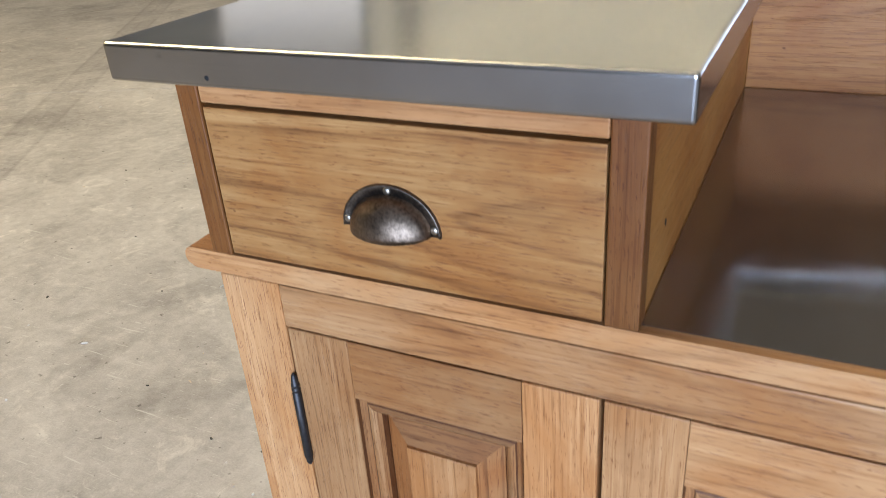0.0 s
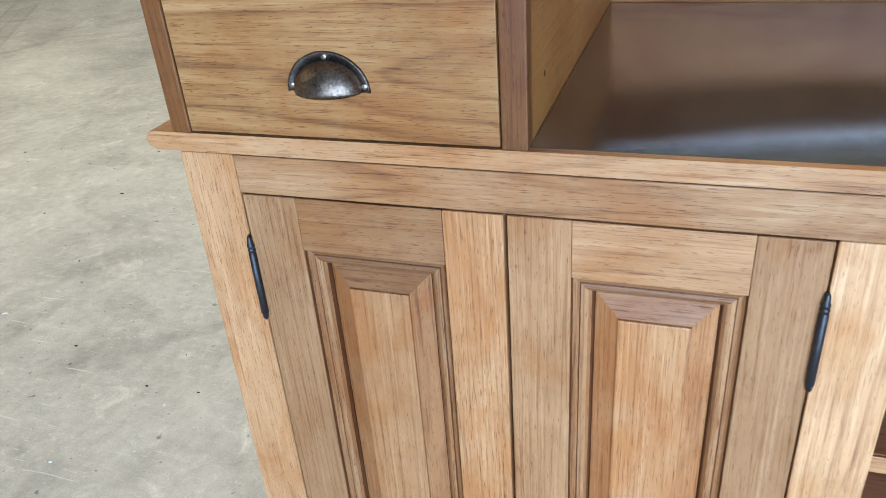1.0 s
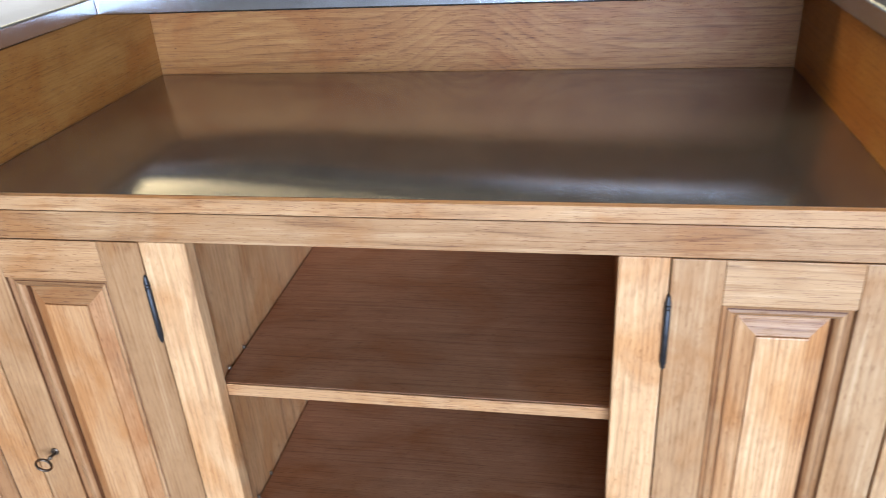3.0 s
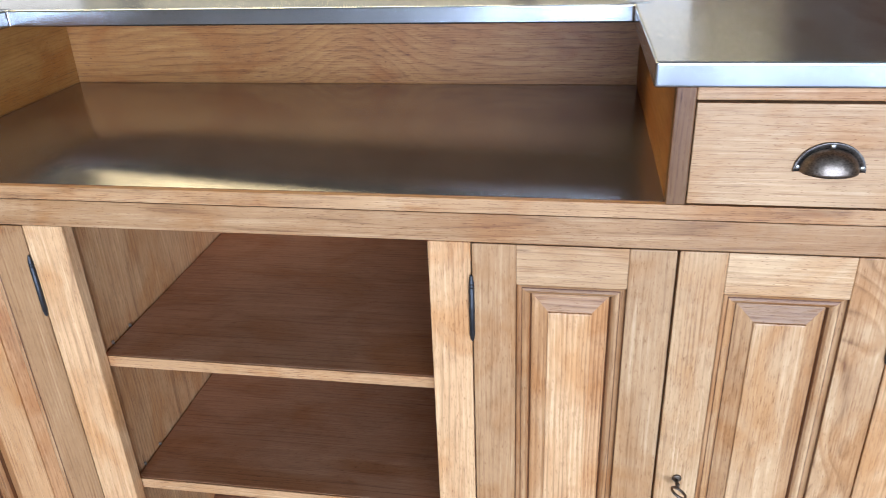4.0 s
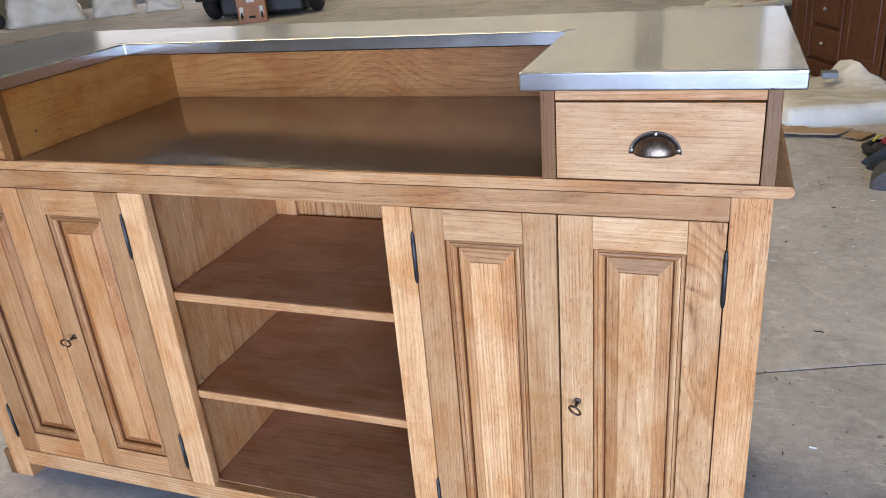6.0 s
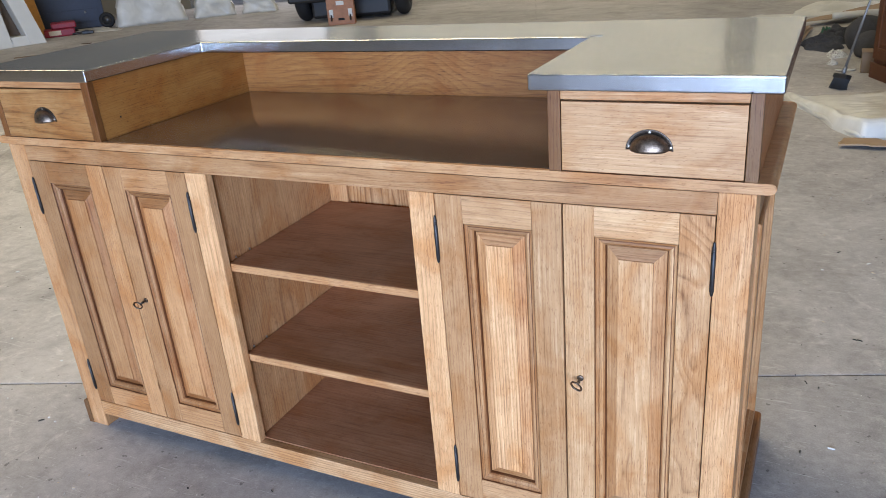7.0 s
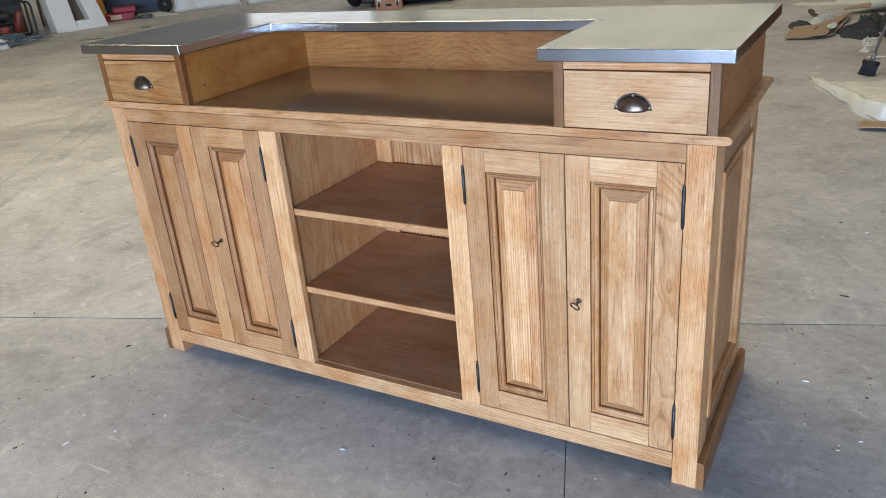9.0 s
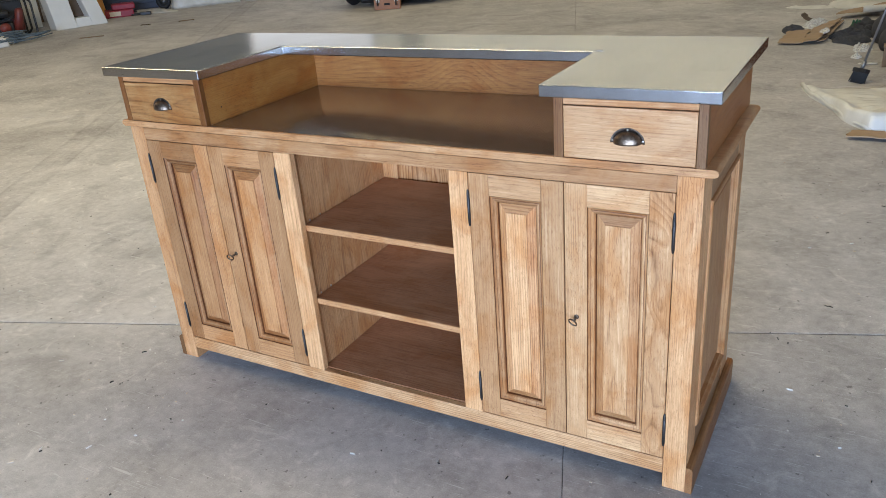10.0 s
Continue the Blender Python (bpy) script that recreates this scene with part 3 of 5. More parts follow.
strips.append((U0 - 0.25, edge, ROOF, U1 + 0.25, V1 + 0.25, ROOF + 0.12))
structure("ceiling", hall_boxes(*strips), roof_sheet, "pale sheet roof, unseen, with assumed milky strips")
# assumed panes over the added roof strips, out of view
structure("skylight", hall_boxes(*panes), assumed_pane, "assumed milky strips in the unseen roof")
floor = structure("floor", hall_boxes((U0, V0 - 0.25, -0.15, U1, V1, -0.007)), joint_fill, "worn grey concrete hall floor with sawn joints")

# ---- the bar counter ----
FRONT_W = 0.958
counter = thing("bar_counter", (0, 0.3, 0), "waxed pale oak bar counter with panel doors and open shelves", "bar counter")


def board(name, lo, hi, mat, t=1.0, warm=0.02, bevel=0.0015, figure=0.17):
    return part(name, box(lo, hi, bevel), mat, counter, "", tint(t, warm), figure=figure)


# face frame
board("post", (-FRONT_W, 0, 0), (-0.896, 0.10, 0.921), oak_z, 0.95, 0.05)
board("post", (0.896, 0, 0), (FRONT_W, 0.10, 0.921), oak_z, 1.22, -0.01)
board("post", (-0.333, 0, 0.0965), (-0.268, 0.024, 0.878), oak_z, 1.26, 0.0)
board("post", (0.2825, 0, 0.0965), (0.3415, 0.024, 0.878), oak_z, 1.28, 0.0)
board("post", (-FRONT_W, 0.475, 0), (-0.896, 0.575, 0.921), oak_z, 0.9)
board("post", (0.896, 0.475, 0), (FRONT_W, 0.575, 0.921), oak_z, 0.9)
board("top_rail", (-0.8955, 0, 0.8785), (0.8955, 0.024, 0.9202), oak_x, 0.73, 0.06, figure=0.24)
board("bottom_rail", (-0.8955, 0, 0.047), (0.8955, 0.024, 0.0960), oak_x, 1.05, -0.02, figure=0.30)


def ledge():
    """The board that carries the drawers, with rounded ends."""
    z0, z1, x1, y0, y1 = 0.9214, 0.9415, 0.988, 0.0006, 0.604
    bm = bmesh.new()
    r = (z1 - z0) / 2
    arc = [(x1 - 1.15 * r + 1.15 * r * math.sin(a), z0 + r - r * math.cos(a)) for a in [math.pi * k / 8 for k in range(9)]]
    outline = arc + [(-x - 0.009, z) for x, z in reversed(arc)]
    f = [bm.verts.new((x, y0, z)) for x, z in outline]
    b = [bm.verts.new((x, y1, z)) for x, z in outline]
    for k in range(len(outline)):
        bm.faces.new((f[k], f[(k + 1) % len(f)], b[(k + 1) % len(f)], b[k]))
    bm.faces.new(f), bm.faces.new(b)
    bmesh.ops.bevel(bm, geom=[e for e in bm.edges if abs(e.verts[0].co.y - e.verts[1].co.y) < 1e-6], offset=0.0018, segments=2, affect="EDGES")
    return bm


part("ledge", ledge(), oak_x, counter, "", tint(0.94, 0.02))

# carcass inside
board("base_board", (-0.93, 0.0245, 0.076), (0.93, 0.555, 0.0975), shelf_wood, 1.0)
board("partition", (-0.300, 0.0245, 0.0980), (-0.281, 0.51, 0.921), oak_z, 1.05, 0.03)
board("partition", (0.298, 0.0245, 0.0980), (0.316, 0.51, 0.921), oak_z, 1.05, 0.03)
board("shelf", (-0.2785, 0.030, 0.611), (0.2975, 0.506, 0.6315), shelf_wood, 1.0)
board("shelf", (-0.2785, 0.030, 0.346), (0.2975, 0.506, 0.3665), shelf_wood, 1.0)
board("shelf_lipping", (-0.2785, 0.0265, 0.611), (0.2975, 0.0298, 0.6310), oak_x, 0.92, 0.05, 0.0008)
board("shelf_lipping", (-0.2785, 0.0265, 0.346), (0.2975, 0.0298, 0.3660), oak_x, 0.92, 0.05, 0.0008)
board("back_stile", (-0.2805, 0.508, 0.098), (-0.219, 0.522, 0.921), oak_z, 1.0)
board("back_stile", (0.236, 0.508, 0.098), (0.2975, 0.522, 0.921), oak_z, 1.0)
board("back_panel", (-0.93, 0.5225, 0.098), (0.93, 0.534, 0.921), oak_z, 0.86, figure=0.4)
board("back_panel", (-0.8955, 0.556, 0.05), (0.8955, 0.573, 0.921), oak_x, 0.9)
for x in (-0.2785, 0.2955):
    for z in (0.368, 0.633):
        for y in (0.06, 0.115):
            part("shelf_pin", tube([(x, y, z), (x + 0.0001, y, z + 0.005)], 0.0025, 8), screw_metal, counter, "", None, True)


def outer_side(s):
    """The end of the counter: rails, a recessed panel in a raised mould, and a plinth with a rounded top edge."""
    def b(name, x0, x1, y0, y1, z0, z1, mat, t):
        board(name, (min(s * x0, s * x1), y0, z0), (max(s * x0, s * x1), y1, z1), mat, t)
    b("side_rail", 0.926, 0.957, 0.1005, 0.4745, 0.826, 0.921, oak_y, 0.62)
    b("side_rail", 0.926, 0.957, 0.1005, 0.4745, 0.010, 0.168, oak_y, 0.48)
    def out(a, c, d):
        return (s * (0.957 - d), a, c)
    rect = (0.1008, 0.1684, 0.4742, 0.8256)
    part("side_panel", stepped(rect, [(0.0, 0.016), (0.020, 0.016), (0.044, 0.009), (0.0445, 0.0075)], out, None, True, 0.026), oak_z, counter, "", tint(0.70, 0.07))
    part("side_mould", stepped((0.094, 0.1616, 0.481, 0.8324), [(0.0, -0.0004), (0.0005, -0.005), (0.005, -0.008), (0.011, -0.0065), (0.015, 0.001), (0.019, 0.004), (0.020, 0.0157)], out, None, False),
         oak_z, counter, "", tint(0.78, 0.06))
    # plinth
    bm = bmesh.new()
    x0, x1, h, r = 0.9582, 0.977, 0.0855, 0.011
    prof = [(x0, 0.0), (x1, 0.0), (x1, h - r)] + [(x1 - r + r * math.cos(a), h - r + r * math.sin(a)) for a in [math.pi / 2 * k / 6 for k in range(1, 7)]] + [(x0, h)]
    f = [bm.verts.new((s * x, -0.0005, z)) for x, z in prof]
    k2 = [bm.verts.new((s * x, 0.600, z)) for x, z in prof]
    for k in range(len(prof)):
        bm.faces.new((f[k], f[(k + 1) % len(f)], k2[(k + 1) % len(f)], k2[k]))
    bm.faces.new(f), bm.faces.new(k2)
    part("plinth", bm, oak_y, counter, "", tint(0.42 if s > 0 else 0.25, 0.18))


outer_side(1), outer_side(-1)

# upper part: drawer housings and splash board
for s in (-1, 1):
    def span(a, c, y0, y1, z0, z1):
        return (min(s * a, s * c), y0, z0), (max(s * a, s * c), y1, z1)
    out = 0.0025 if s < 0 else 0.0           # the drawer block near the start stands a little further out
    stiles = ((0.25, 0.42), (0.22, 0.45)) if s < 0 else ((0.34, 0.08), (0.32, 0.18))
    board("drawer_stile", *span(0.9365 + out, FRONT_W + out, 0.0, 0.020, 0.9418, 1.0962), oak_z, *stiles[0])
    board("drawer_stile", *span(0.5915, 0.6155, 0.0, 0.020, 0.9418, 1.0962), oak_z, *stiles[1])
    # outer side tinted dark and warm: its shade and the floor's bounce in colour
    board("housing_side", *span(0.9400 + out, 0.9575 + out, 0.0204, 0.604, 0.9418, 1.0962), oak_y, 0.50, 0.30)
    board("housing_side", *span(0.5925, 0.6115, 0.0204, 0.604, 0.9418, 1.0962), amber_y, 0.84, 0.10)
    board("drawer_top_rail", *span(0.6160, 0.9360 + out, 0.001, 0.021, 1.0765, 1.0962), oak_x, 0.72 if s < 0 else 0.92, 0.10 if s < 0 else 0.0)
part("splash_board", box((-0.5925, 0.590, 0.9418), (0.5925, 0.606, 1.0962)), splash_oak, counter, "", (0.55, 0.42, 0.25), figure=0.20)
board("housing_back", (-0.9395, 0.588, 0.9418), (-0.6125, 0.604, 1.0962), oak_x, 0.8)
board("housing_back", (0.6125, 0.588, 0.9418), (0.9395, 0.604, 1.0962), oak_x, 0.8)


for y, z, r in ((0.079, 0.988, 0.0028),):
    part("nail_hole", tube([(-0.5929, y, z), (-0.5922, y, z)], r, 10), hole_black, counter, "small dark nail hole")


def cup_pull(cx, cz, drawer):
    """A half-round cup pull: thin flange, hollow quarter-round cup, three screws."""
    bm = bmesh.new()
    nu, nv = 28, 12
    for off in (0.0, 0.0014):
        a, h, d = 0.0345 - off, 0.0285 - off, 0.0235 - off
        grid = [[bm.verts.new((cx - a * math.cos(math.pi * i / nu),
                               -d * math.sin(math.pi * i / nu) * math.sin(math.pi / 2 * j / nv) + 0.0015,
                               cz + h * math.sin(math.pi * i / nu) * math.cos(math.pi / 2 * j / nv) - 0.002 * math.sin(math.pi * i / nu) * (j / nv) ** 3))
                 for j in range(nv + 1)] for i in range(nu + 1)]
        for i in range(nu):
            for j in range(nv):
                q = (grid[i][j], grid[i + 1][j], grid[i + 1][j + 1], grid[i][j + 1])
                if len({tuple(round(c, 7) for c in v.co) for v in q}) >= 3:
                    bm.faces.new(q)
        if off == 0.0:
            outer = [grid[i][nv] for i in range(nu + 1)]
        else:
            inner = [grid[i][nv] for i in range(nu + 1)]
    for i in range(nu):
        bm.faces.new((outer[i], outer[i + 1], inner[i + 1], inner[i]))
    bmesh.ops.remove_doubles(bm, verts=bm.verts, dist=1e-6)
    cup = part("cup_pull", bm, bronze, drawer, "dark aged bronze cup pull", None, True)
    fl = bmesh.new()
    rows = []
    for i in range(nu + 1):
        t = math.pi * i / nu
        c, s = math.cos(t), math.sin(t)
        rows.append([fl.verts.new((cx - ax * c, y, cz - 0.001 + az * s)) for ax, az, y in
                     ((0.0335, 0.0275, 0.003), (0.0335, 0.0275, -0.0010), (0.0385, 0.0345, -0.0012), (0.0405, 0.0365, -0.0026), (0.0412, 0.0372, -0.0020), (0.0412, 0.0372, 0.003))])
    for p, q in zip(rows, rows[1:]):
        for k in range(5):
            fl.faces.new((p[k], p[k + 1], q[k + 1], q[k]))
    fl.faces.new(rows[0]), fl.faces.new(rows[-1])
    part("pull_flange", fl, bronze, drawer, "", (0.75, 0.85, 0.98), True)
    for dx, dz in ((-0.0365, 0.005), (0.0, 0.0315), (0.0365, 0.005)):
        sc = tube([(cx + dx, 0.0, cz + dz), (cx + dx, -0.0022, cz + dz), (cx + dx, -0.0030, cz + dz)], [0.0031, 0.0031, 0.0020], 12)
        part("screw", sc, screw_metal, drawer, "", None, True)


def drawer(x0, x1, t, warm, figure):
    d = part("drawer", box((x0 + 0.012, 0.0222, 0.955), (x1 - 0.012, 0.50, 1.052), 0.001), oak_y, counter, "closed drawer with a cup pull", tint(0.5))
    part("drawer_front", box((x0, 0.0008, 0.9440), (x1, 0.0218, 1.0732), 0.0009), oak_x, d, "", (t * (1 + warm), t * (1 + max(0.0, warm) * 0.2), t * (1 - 1.3 * warm)), figure=figure)
    cup_pull(0.7765 if x0 > 0 else -0.7765, 0.9915, d)


drawer(-0.9375, -0.6172, 0.54, 0.19, 0.30)
drawer(0.6172, 0.9348, 1.04, -0.05, 0.14)


def hinge(x, z0, z1, door):
    """A turned barrel hinge with pointed ends and two rings."""
    y, h = -0.0028, z1 - z0
    pts = [(0.0, 0.0012), (0.03, 0.0030), (0.08, 0.0034), (0.09, 0.0042), (0.80, 0.0042), (0.805, 0.0036), (0.82, 0.0036), (0.825, 0.0042),
           (0.845, 0.0042), (0.85, 0.0036), (0.865, 0.0036), (0.87, 0.0041), (0.89, 0.0041), (0.90, 0.0034), (0.97, 0.0027), (1.0, 0.0010)]
    part("hinge", tube([(x, y, z0 + h * a) for a, _ in pts], [r for _, r in pts], 12), iron, door, "black turned iron hinge", None, True)


def door(x0, x1, hinge_x, lock_x, tones, key_turn, figure, swirl=False):
    """A frame-and-panel door: stiles, rails, inner mould, raised panel, two hinges, lock."""
    z0, z1, op = 0.0990, 0.8768, 0.0605
    left, right, top, low, field = tones
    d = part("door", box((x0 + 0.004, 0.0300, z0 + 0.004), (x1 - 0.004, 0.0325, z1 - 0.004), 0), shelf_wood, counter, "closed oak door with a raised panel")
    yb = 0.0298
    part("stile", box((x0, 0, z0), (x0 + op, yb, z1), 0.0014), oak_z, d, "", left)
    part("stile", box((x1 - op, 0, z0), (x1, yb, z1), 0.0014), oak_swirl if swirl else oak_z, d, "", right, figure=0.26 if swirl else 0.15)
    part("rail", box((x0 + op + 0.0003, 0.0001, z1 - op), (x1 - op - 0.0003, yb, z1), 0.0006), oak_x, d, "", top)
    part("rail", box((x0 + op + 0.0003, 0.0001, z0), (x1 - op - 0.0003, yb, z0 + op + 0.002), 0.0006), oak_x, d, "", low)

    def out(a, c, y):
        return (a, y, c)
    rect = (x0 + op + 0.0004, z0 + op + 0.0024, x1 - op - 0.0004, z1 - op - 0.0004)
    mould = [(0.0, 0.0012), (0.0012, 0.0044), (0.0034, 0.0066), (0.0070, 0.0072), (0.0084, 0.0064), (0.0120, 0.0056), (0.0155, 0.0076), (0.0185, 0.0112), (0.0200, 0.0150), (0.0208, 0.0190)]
    # the mould's upper run darker: stain and the rail's shade in one colour
    part("mould", stepped(rect, mould, out, None, False, None, (1, 2, 2, 1, 0, 0, 2, 1, 1), None, 3), (oak_z, oak_groove, oak_bevel, oak_end_shade), d, "", left)
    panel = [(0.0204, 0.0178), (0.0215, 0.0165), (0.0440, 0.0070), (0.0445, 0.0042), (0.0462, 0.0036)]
    part("panel", stepped(rect, panel, out, None, True, 0.0295, (1, 2, 2, 0), (1, 3)), (oak_z, oak_groove, oak_bevel, oak_end_shade), d, "", field, figure=figure)
    hinge(hinge_x, 0.722, 0.830, d), hinge(hinge_x, 0.141, 0.249, d)
    if lock_x:
        esc = tube([(lock_x, 0.0003, 0.4955), (lock_x, -0.0016, 0.4955), (lock_x, -0.0022, 0.4955)], [0.0072, 0.0066, 0.0052], 20)
        part("escutcheon", esc, bronze, d, "small round keyhole plate", tint(0.8), True)
        lock_key(lock_x, 0.494, key_turn)


def lock_key(x, z, turn):
    """A small key that stands out of its lock, with an oval bow."""
    k = thing("key", (x, 0.0, z), "small old steel key standing in a door lock", "key", "keys in the door locks")
    part("shaft", tube([(x, -0.0024, z), (x, -0.012, z), (x, -0.0122, z), (x, -0.0145, z), (x, -0.0147, z), (x, -0.021, z)],
                       [0.0026, 0.0026, 0.0036, 0.0036, 0.0026, 0.0024], 12), bronze, k, "", tint(0.75), True)
    a = radians(turn)
    ring = []
    for i in range(28):
        t = 2 * math.pi * i / 28
        w, l = 0.0122 * math.cos(t), 0.0088 * math.sin(t)
        ring.append((x + w * math.cos(a), -0.030 + l, z + w * math.sin(a)))
    part("bow", tube(ring, 0.0022, 8, True), bronze, k, "", tint(0.75), True)


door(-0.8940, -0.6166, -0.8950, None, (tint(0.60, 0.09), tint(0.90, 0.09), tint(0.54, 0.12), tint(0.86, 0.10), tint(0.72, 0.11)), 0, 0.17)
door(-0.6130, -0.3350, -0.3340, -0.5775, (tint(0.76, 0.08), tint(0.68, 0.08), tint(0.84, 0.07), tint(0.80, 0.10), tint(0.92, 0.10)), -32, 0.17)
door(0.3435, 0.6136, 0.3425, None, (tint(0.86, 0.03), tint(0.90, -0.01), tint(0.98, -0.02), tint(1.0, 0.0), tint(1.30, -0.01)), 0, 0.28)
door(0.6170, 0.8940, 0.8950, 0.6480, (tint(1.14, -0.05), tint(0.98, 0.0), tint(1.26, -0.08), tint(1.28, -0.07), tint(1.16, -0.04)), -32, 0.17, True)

# ---- zinc ----


def countertop():
    """A U-shaped top with folded edges."""
    X0, X1, Y0, Y1, I0, I1, YI, z0, z1 = -1.003, 0.988, -0.022, 0.640, -0.563, 0.563, 0.386, 1.0965, 1.1265
    outline = [(X0, Y0), (I0, Y0), (I0, YI), (I1, YI), (I1, Y0), (X1, Y0), (X1, Y1), (X0, Y1)]
    bm = bmesh.new()
    lo = [bm.verts.new((x, y, z0)) for x, y in outline]
    hi = [bm.verts.new((x, y, z1)) for x, y in outline]
    for k in range(8):
        bm.faces.new((lo[k], lo[(k + 1) % 8], hi[(k + 1) % 8], hi[k]))
    # top and bottom as three rectangles each
    for v, flip in ((lo, 1), (hi, 0)):
        z = z0 if flip else z1
        bl, br = bm.verts.new((I0, Y1, z)), bm.verts.new((I1, Y1, z))
        for q in ((v[0], v[1], v[2], bl, v[7]), (v[2], v[3], br, bl), (v[3], v[4], v[5], v[6], br)):
            bm.faces.new(q)
    bmesh.ops.recalc_face_normals(bm, faces=bm.faces)
    sharp = [e for e in bm.edges if len(e.link_faces) == 2 and e.calc_face_angle(0) > 0.5]
    bmesh.ops.bevel(bm, geom=sharp, offset=0.0032, segments=4, affect="EDGES", profile=0.5)
    return bm


top = thing("zinc_countertop", (0, 0.31, 1.0965), "U-shaped brushed zinc countertop with folded edges on the bar counter", "countertop")
for name, mat, keep in (("top_sheet", zinc, lambda n: n.z > 0.2), ("edge_band", zinc_edge, lambda n: -0.9 < n.z <= 0.2), ("underside", oak_y, lambda n: n.z <= -0.9)):
    bm = countertop()
    bm.normal_update()
    bmesh.ops.delete(bm, geom=[f for f in bm.faces if not keep(f.normal)], context="FACES")
    part(name, bm, mat, top)


def smudge(cx, cy, z, rx, ry, seed):
    """A thin uneven stain of old solder."""
    bm, n = bmesh.new(), 22
    rim = []
    for k in range(n):
        a = 2 * math.pi * k / n
        r = 1 + 0.35 * noise.noise(Vector((math.cos(a) * 2 + seed, math.sin(a) * 2, seed)))
        rim.append((cx + rx * r * math.cos(a), cy + ry * r * math.sin(a)))
    hi = [bm.verts.new((x, y, z + 0.0007)) for x, y in rim]
    lo = [bm.verts.new((x, y, z + 0.0001)) for x, y in rim]
    bm.faces.new(hi)
    for k in range(n):
        bm.faces.new((hi[k], hi[(k + 1) % n], lo[(k + 1) % n], lo[k]))
    return bm


part("solder_mark", smudge(0.574, 0.398, 1.1265, 0.016, 0.006, 1.0), grey_metal, top, "dark grey solder mark")
part("solder_mark", smudge(-0.574, 0.398, 1.1265, 0.012, 0.007, 4.0), grey_metal, top, "dark grey solder mark")
for x, z, r in ((0.940, 1.0992, 0.0018), (-0.905, 1.104, 0.0022)):
    part("dent", tube([(x, -0.0218, z), (x, -0.0228, z)], [r, r * 0.6], 10), hole_black, top, "small black nick in the edge")


def swell(s, y):
    """How far the loose sheet stands off its bed: it slopes up from the front, less towards the ends, and falls to the back."""
    e = min(1.0, s / 0.38)
    slope, crest, bend = 0.105 * (1 - s) ** 1.5 * e * e * (3 - 2 * e), 0.14, 0.14
    if y < crest:
        return slope * (y - 0.01)
    f = min(1.0, (y - crest) / bend)
    high = slope * (crest - 0.01) + bend * slope * (f - f * f / 2)
    g = (y - crest) / (0.589 - crest)
    return max(0.0, high * (1 - g * g * (3 - 2 * g)))


def well_sheet():
    """A thin sheet in the well, slightly bowed."""
    bm = bmesh.new()
    nx, ny = 60, 110
    rows = []
    for j in range(ny + 1):
        row = []
        for i in range(nx + 1):
            s, t = i / nx, j / ny
            x, y = -0.592 + 1.184 * s, 0.010 + 0.579 * t
            rise = swell(s, y)
            for e in (min(1.0, 0.5 + s * 5), min(1.0, (1 - s) * 10)):
                rise *= e * e * (3 - 2 * e)
            row.append(bm.verts.new((x, y, 0.9422 + rise)))
        rows.append(row)
    for p, q in zip(rows, rows[1:]):
        for i in range(nx):
            bm.faces.new((p[i], p[i + 1], q[i + 1], q[i]))
    rim = rows[0] + [r[-1] for r in rows[1:]] + list(reversed(rows[-1][:-1])) + [r[0] for r in reversed(rows[1:-1])]
    rim = [bm.verts.new(v.co) for v in rim]
    low = [bm.verts.new((v.co.x, v.co.y, 0.9416)) for v in rim]
    for k in range(len(rim)):
        bm.faces.new((rim[k], rim[(k + 1) % len(rim)], low[(k + 1) % len(rim)], low[k]))
    bm.faces.new(low)
    return bm


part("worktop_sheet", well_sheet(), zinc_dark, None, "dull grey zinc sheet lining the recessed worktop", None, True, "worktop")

# ---- the far side of the hall ----


def turned(bm, at, degrees):
    """Built round the origin, then turned about the upright and set down."""
    bmesh.ops.transform(bm, matrix=Matrix.Translation(at) @ Matrix.Rotation(radians(degrees), 4, "Z"), verts=bm.verts)
    return bm


def slanted(x0, x1, y0, y1, z0, z1, dx):
    """A box whose top is moved sideways."""
    bm = box((x0, y0, z0), (x1, y1, z1), 0)
    for v in bm.verts:
        v.co.x += dx * (v.co.z - z0) / (z1 - z0)
    bmesh.ops.bevel(bm, geom=list(bm.edges), offset=0.008, segments=1, affect="EDGES")
    return bm


def white_trestle():
    at, deg = Vector((-11.43, 7.05, 0)), 72
    t = thing("splayed_trestle", at, "white painted wooden trestle with splayed legs on the concrete", "trestle")
    part("leg", turned(slanted(0.06, 0.42, 0, 0.34, 0.0, 1.25, -0.12), at, deg), white_paint, t)
    part("leg", turned(slanted(0.70, 0.965, 0, 0.34, 0.0, 1.25, -0.32), at, deg), white_paint, t)
    part("foot_bar", turned(box((0.42, 0.012, 0.002), (0.76, 0.328, 0.16), 0.006), at, deg), white_paint, t)
    part("inner_board", turned(slanted(0.36, 0.76, 0.24, 0.27, 0.161, 1.20, -0.18), at, deg), rust_dark, t, "dark brown inner board")
    part("head_bar", turned(box((-0.11, 0.01, 1.251), (0.67, 0.33, 1.40), 0.006), at, deg), white_paint, t)


